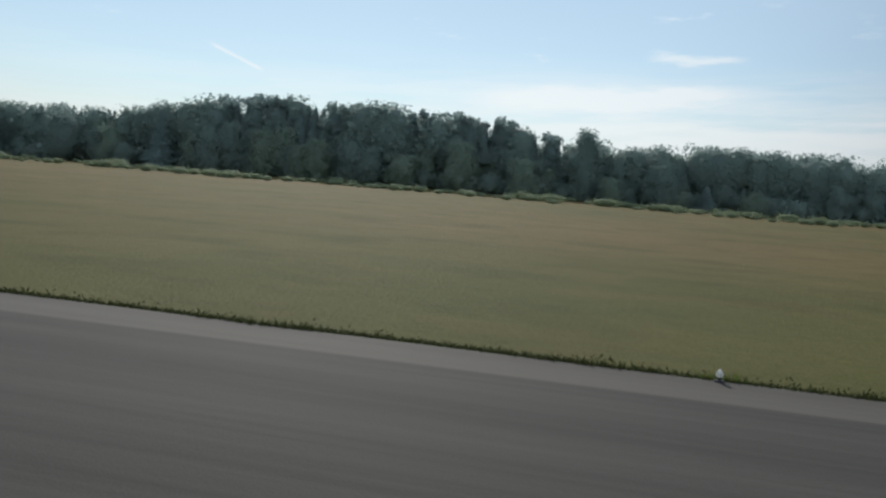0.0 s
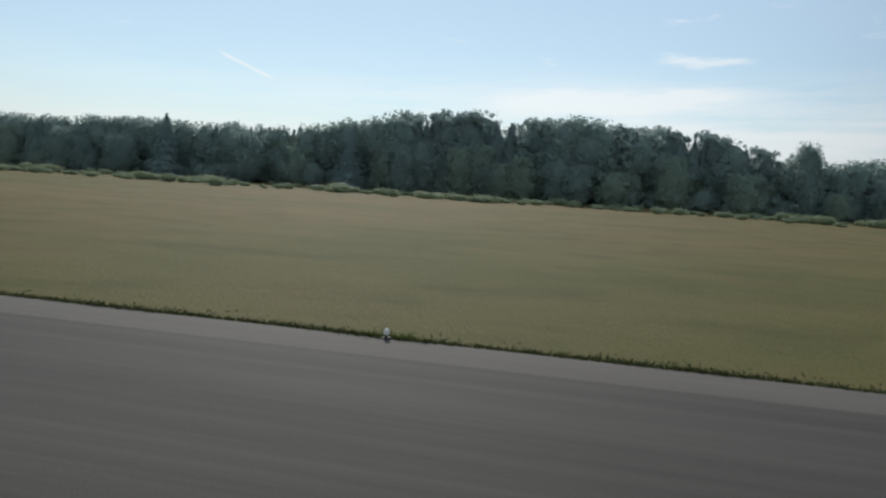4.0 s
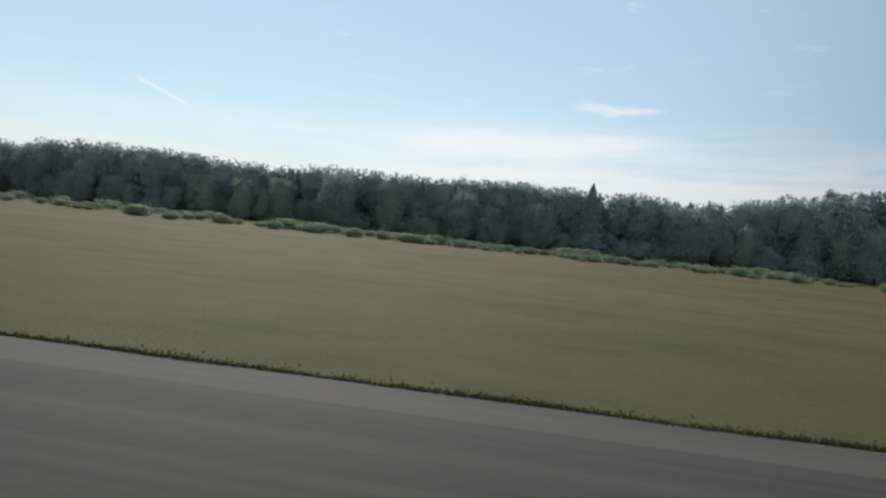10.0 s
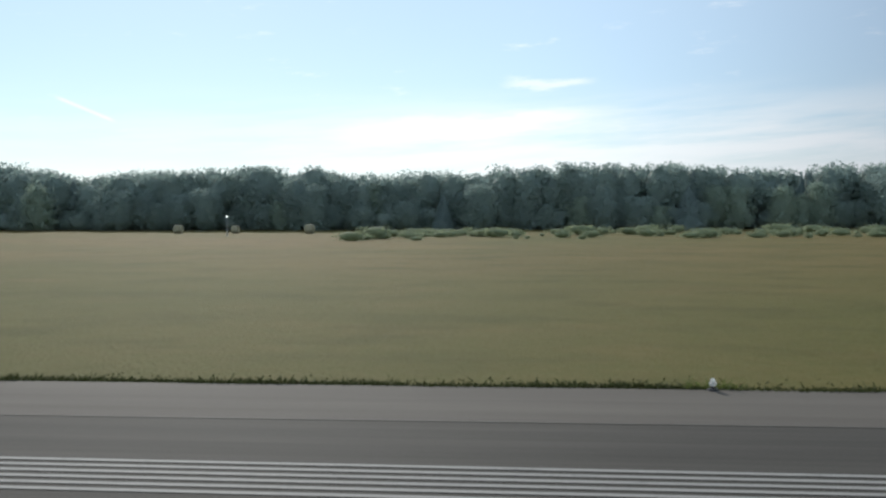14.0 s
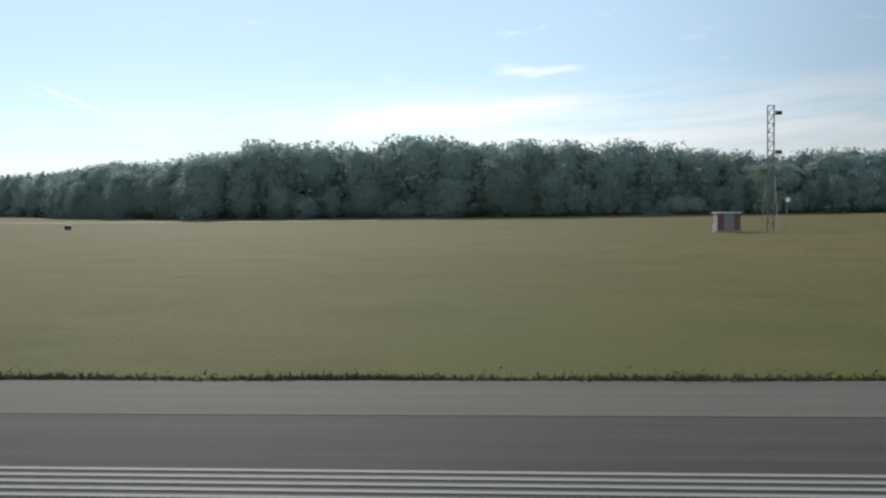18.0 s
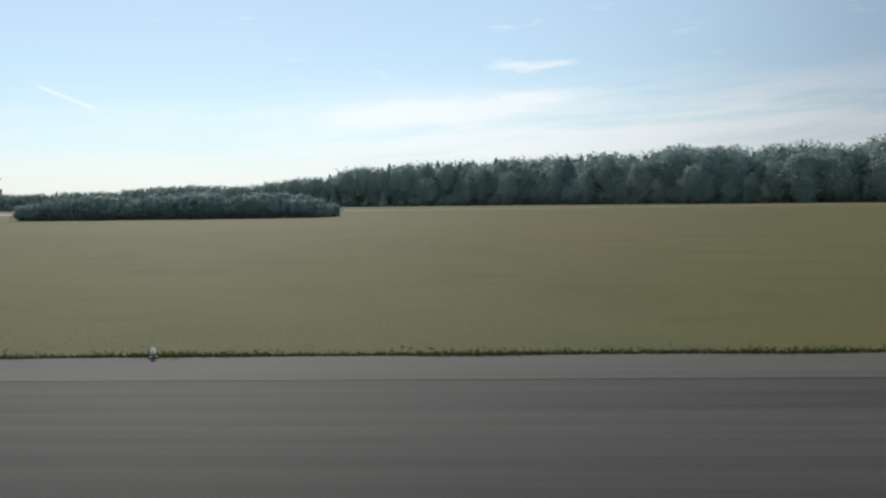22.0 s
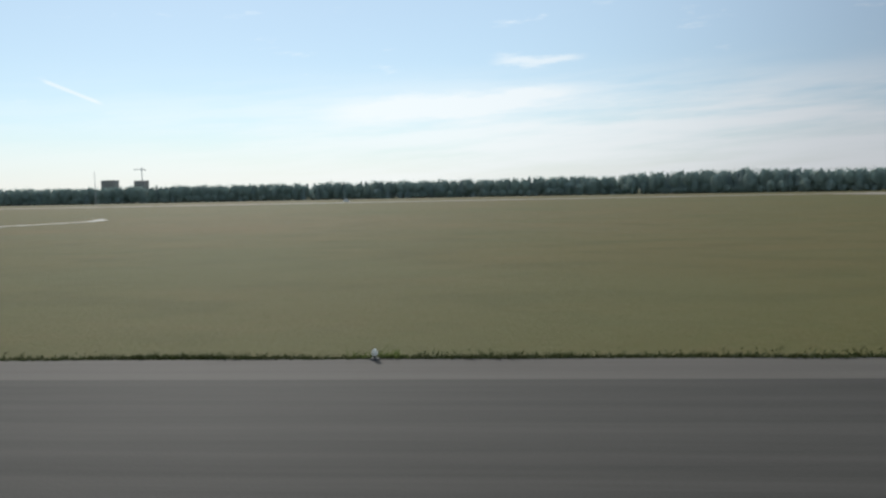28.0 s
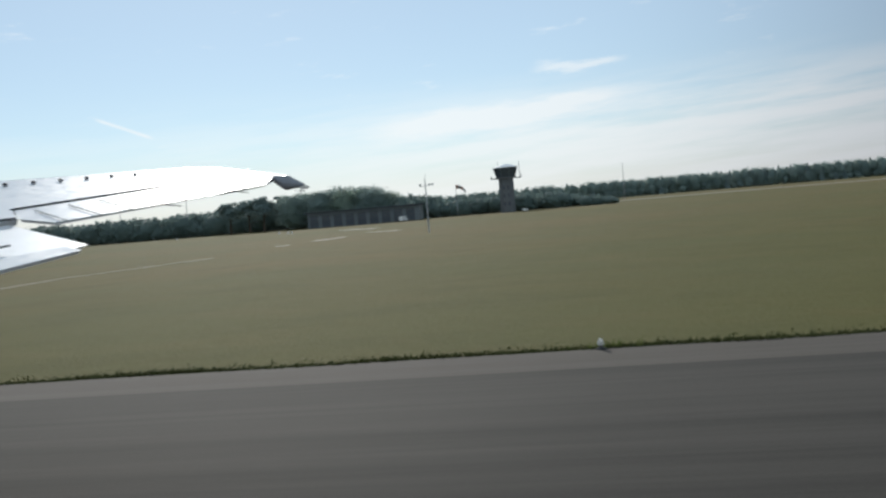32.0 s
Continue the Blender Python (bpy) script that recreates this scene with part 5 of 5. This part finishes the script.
def plate(name, outline, thick, mat, parent, label="", lift=0.0):
    """A wing skin: full in the middle of the chord and thin at its rim."""
    bm = bmesh.new()
    full = [thick * (0.3 + 0.7 * max(0.0, 7.45 - y) / 5.85) for x, y in outline]
    top = [bm.verts.new((x, y, wz(y) + lift)) for x, y in outline]
    cx = sum(x for x, y in outline) / len(outline)
    cy = sum(y for x, y in outline) / len(outline)
    low_ = [bm.verts.new((cx + (x - cx) * 0.96, cy + (y - cy) * 0.985, wz(y) + lift - full[i])) for i, (x, y) in enumerate(outline)]
    f = bm.faces.new(top)
    bm.faces.new(low_[::-1])
    for i in range(len(outline)):
        j = (i + 1) % len(outline)
        bm.faces.new((top[j], top[i], low_[i], low_[j]))
    bmesh.ops.recalc_face_normals(bm, faces=bm.faces[:])
    bmesh.ops.triangulate(bm, faces=bm.faces[:])
    return part(name, bm, mat, parent, label)


def at(x, y, lift=0.0):
    return Vector((x, y, wz(y) + lift))


main = plate("main_skin", [(-7.55, 1.6), (-4.59, 5.45), (-3.09, 7.38), (-2.86, 7.45), (-2.6, 7.43), (-2.23, 7.3), (-2.13, 6.75), (-2.32, 6.26), (-2.74, 6.61), (-3.31, 5.11), (-3.11, 4.86), (-3.51, 4.18), (-5.0, 1.6)], 0.07, M_SKIN, wing)
part("leading_edge", rod(bmesh.new(), at(-7.55, 1.6, -0.05), at(-3.09, 7.38, -0.03), 0.06, 0.03, 12), M_BAREMETAL, wing, "bright bare metal leading edge")
plate("aileron", [(-3.29, 5.1), (-2.73, 6.59), (-2.32, 6.25), (-2.55, 5.62), (-2.86, 4.84), (-3.1, 4.86)], 0.03, M_SKIN, wing, lift=-0.004)
fl = plate("flap", [(-3.13, 4.8), (-2.43, 4.44), (-2.73, 3.26), (-3.15, 1.6), (-5.0, 1.6), (-3.53, 4.16)], 0.035, M_BAREMETAL, wing, "extended trailing edge flap with sun glare in its pale colour", lift=-0.03)
plate("flap_vane", [(-2.5, 4.3), (-2.36, 4.24), (-2.66, 3.2), (-3.08, 1.6), (-3.3, 1.6), (-2.86, 3.3)], 0.03, M_SKIN, fl, lift=-0.012)
for p_, q_, w_ in (((-3.52, 4.17), (-5.01, 1.6), 0.007), ((-3.12, 4.85), (-3.52, 4.17), 0.008), ((-3.31, 5.1), (-2.74, 6.6), 0.006), ((-2.97, 3.54), (-2.73, 4.18), 0.006), ((-3.4, 1.9), (-2.97, 3.54), 0.007)):
    part("panel_gap", rod(bmesh.new(), at(*p_, 0.001), at(*q_, 0.001), w_, w_, 6), M_SEAL, wing)
for i in range(9):
    k = i / 8
    x, y = -4.24 + 0.95 * k, 5.42 + 1.38 * k
    part("vortex_tab", box(bmesh.new(), (x - 0.014, y - 0.01, wz(y) - 0.005), (x + 0.014, y + 0.01, wz(y) + 0.022), 0.003), M_SEAL, wing)
for i in range(5):
    k = (i + 0.5) / 5
    p_ = at(-3.2 + 0.45 * k, 5.0 + 1.2 * k, 0.004)
    part("skin_joint", rod(bmesh.new(), p_, p_ + Vector((0.36, -0.26, -0.02)), 0.004, 0.004, 5), M_GREY, wing)
M_POD = plain("grey_fairing_paint", (0.3, 0.31, 0.33), 0.45, vary=0.1)
bm = bmesh.new()
rod(bm, at(-2.16, 6.94, 0.02), at(-2.03, 6.885, -0.005), 0.03, 0.062, 12)
rod(bm, at(-2.031, 6.885, -0.005), at(-1.87, 6.82, -0.005), 0.062, 0.014, 12)
pod = part("tip_pod", bm, M_POD, wing, "grey wing tip fairing")
part("tip_link", rod(bmesh.new(), at(-2.16, 6.76, 0.0), at(-2.13, 6.93, 0.02), 0.008, 0.012, 8), M_SEAL, wing)
part("nav_light", rod(bmesh.new(), at(-1.9, 6.84, -0.02), at(-1.83, 6.81, -0.02), 0.022, 0.012, 10), M_GLASS, pod, "clear tip light")
part("strobe", rod(bmesh.new(), at(-2.12, 6.95, 0.02), at(-2.06, 6.92, 0.03), 0.02, 0.012, 10), M_GLASS, pod, "clear tip light")
for y_, x_ in ((6.3, -2.3), (5.6, -2.53)):
    part("static_wick", rod(bmesh.new(), at(x_, y_), at(x_ + 0.16, y_ - 0.03), 0.006, 0.003, 5), M_SEAL, wing)
# hinge fairing: its dark paint stands in for underside shade
bm = bmesh.new()
fin = [Vector((-2.66, 3.56, PZ - 0.75)), Vector((-2.22, 3.3, PZ - 0.88)), Vector((-2.68, 3.2, PZ - 0.79)), Vector((-3.5, 3.05, PZ - 0.95)), Vector((-3.5, 3.5, PZ - 0.78))]
up_ = [bm.verts.new(v) for v in fin]
dn_ = [bm.verts.new(v + Vector((-0.03, 0.05, -0.05)) * (0.2 if i == 1 else 1.0)) for i, v in enumerate(fin)]
bm.faces.new(up_)
bm.faces.new(dn_[::-1])
for i in range(5):
    bm.faces.new((up_[i], dn_[i], dn_[(i + 1) % 5], up_[(i + 1) % 5]))
bmesh.ops.recalc_face_normals(bm, faces=bm.faces[:])
part("hinge_fairing", bm, M_DARK, wing, "flap hinge fairing painted dark for its shaded underside")
inv = wing.matrix_basis.inverted()
foot = wing.matrix_basis @ at(-4.6, 2.2, -0.1)


def down(y, z):
    return inv @ Vector((foot.x, foot.y + y, z))


gear = part("landing_gear", rod(bmesh.new(), down(0, 0.34), down(0, foot.z), 0.06, 0.07, 12), M_METAL, wing, "steel main gear leg")
for y in (-0.15, 0.15):
    wheel = part("wheel", rod(bmesh.new(), down(y - 0.09, 0.29), down(y + 0.09, 0.29), 0.12, 0.12, 18), M_METAL, gear)
    bm = bmesh.new()
    rod(bm, down(y - 0.1, 0.292), down(y + 0.1, 0.292), 0.28, 0.28, 28)
    bmesh.ops.bevel(bm, geom=[e for e in bm.edges if len(e.link_faces) == 2 and e.calc_face_angle(0) > 1.0], offset=0.05, segments=3, affect="EDGES")
    part("tyre", bm, M_SEAL, wheel)

# ---- small white things by the apron ----


def parked_van(x, y, turn, size):
    t = thing("parked_van", "small white van parked on the apron", "van", (x, y, 0), "vans on the apron")
    t.matrix_basis = pose(x, y, 0, 0, 0, turn) @ Matrix.Diagonal((size, size, size, 1))
    body = part("body", box(bmesh.new(), (-1.0, -0.42, 0.14), (0.62, 0.42, 0.92), 0.09), M_LAMPWHITE, t)
    part("bonnet", box(bmesh.new(), (0.6, -0.4, 0.14), (1.02, 0.4, 0.54), 0.08), M_LAMPWHITE, t)
    part("windscreen", box(bmesh.new(), (0.6, -0.35, 0.56), (0.66, 0.35, 0.84), 0.02), M_WINDOW, body)
    for s in (-1, 1):
        part("side_window", box(bmesh.new(), (0.12, s * 0.425 - 0.01, 0.56), (0.52, s * 0.425 + 0.01, 0.82), 0.005), M_WINDOW, body)
        part("headlight", box(bmesh.new(), (1.0, s * 0.28 - 0.07, 0.34), (1.035, s * 0.28 + 0.07, 0.44), 0.01), M_GLASS, t)
        for x_ in (-0.62, 0.66):
            wheel = part("wheel", rod(bmesh.new(), (x_, s * 0.3, 0.16), (x_, s * 0.44, 0.16), 0.09, 0.09, 14), M_METAL, t)
            part("tyre", rod(bmesh.new(), (x_, s * 0.29, 0.16), (x_, s * 0.43, 0.16), 0.16, 0.16, 20), M_SEAL, wheel)
    return t


parked_van(-442.2, 146.0, 70, 0.95)
parked_van(-422.0, 152.8, 20, 0.5)
for x, y in ((-452.8, 117.5), (-453.4, 117.9), (-455.9, 121.5), (-484.5, 150.0)):
    t = thing("marker_cone", "small white marker cone in the grass", "marker", (x, y, 0), "markers in the grass")
    part("cone", rod(bmesh.new(), (0, 0, 0.04), (0, 0, 0.34), 0.12, 0.03, 14), M_LAMPWHITE, t)
    part("foot", box(bmesh.new(), (-0.15, -0.15, -0.01), (0.15, 0.15, 0.045), 0.01), M_LAMPWHITE, t)

# ---- small things in the meadow ----
field_box("equipment_box", "small dark cabinet far out on the meadow", -13.3, 72.7, 0.42, 0.36, 0.36, M_DARK)
stub = thing("edge_marker", "short dark marker post by the runway edge", "marker post", (-217.8, 9.87, 0), "marker posts")
part("post", rod(bmesh.new(), (0, 0, -0.02), (0, 0, 0.1), 0.028, 0.024, 10), M_DARK, stub)
part("cap", rod(bmesh.new(), (0, 0, 0.1), (0, 0, 0.115), 0.03, 0.022, 10), M_RUST, stub)
stub = copy_thing(stub, Matrix.Identity(4))
stub.matrix_basis = pose(-211.2, 10.14, 0)
parked_van(-313.5, 224.0, 15, 0.75)

lamp_pole = thing("lamp_pole", "thin short pole with a small head before the wood", "pole", (85.3, 80.0, 0))
part("pole", rod(bmesh.new(), (0, 0, -0.05), (0, 0, 1.7), 0.05, 0.035, 8), M_METAL, lamp_pole)
part("head", box(bmesh.new(), (-0.16, -0.06, 1.66), (0.16, 0.06, 1.76), 0.02), M_LAMPWHITE, lamp_pole)
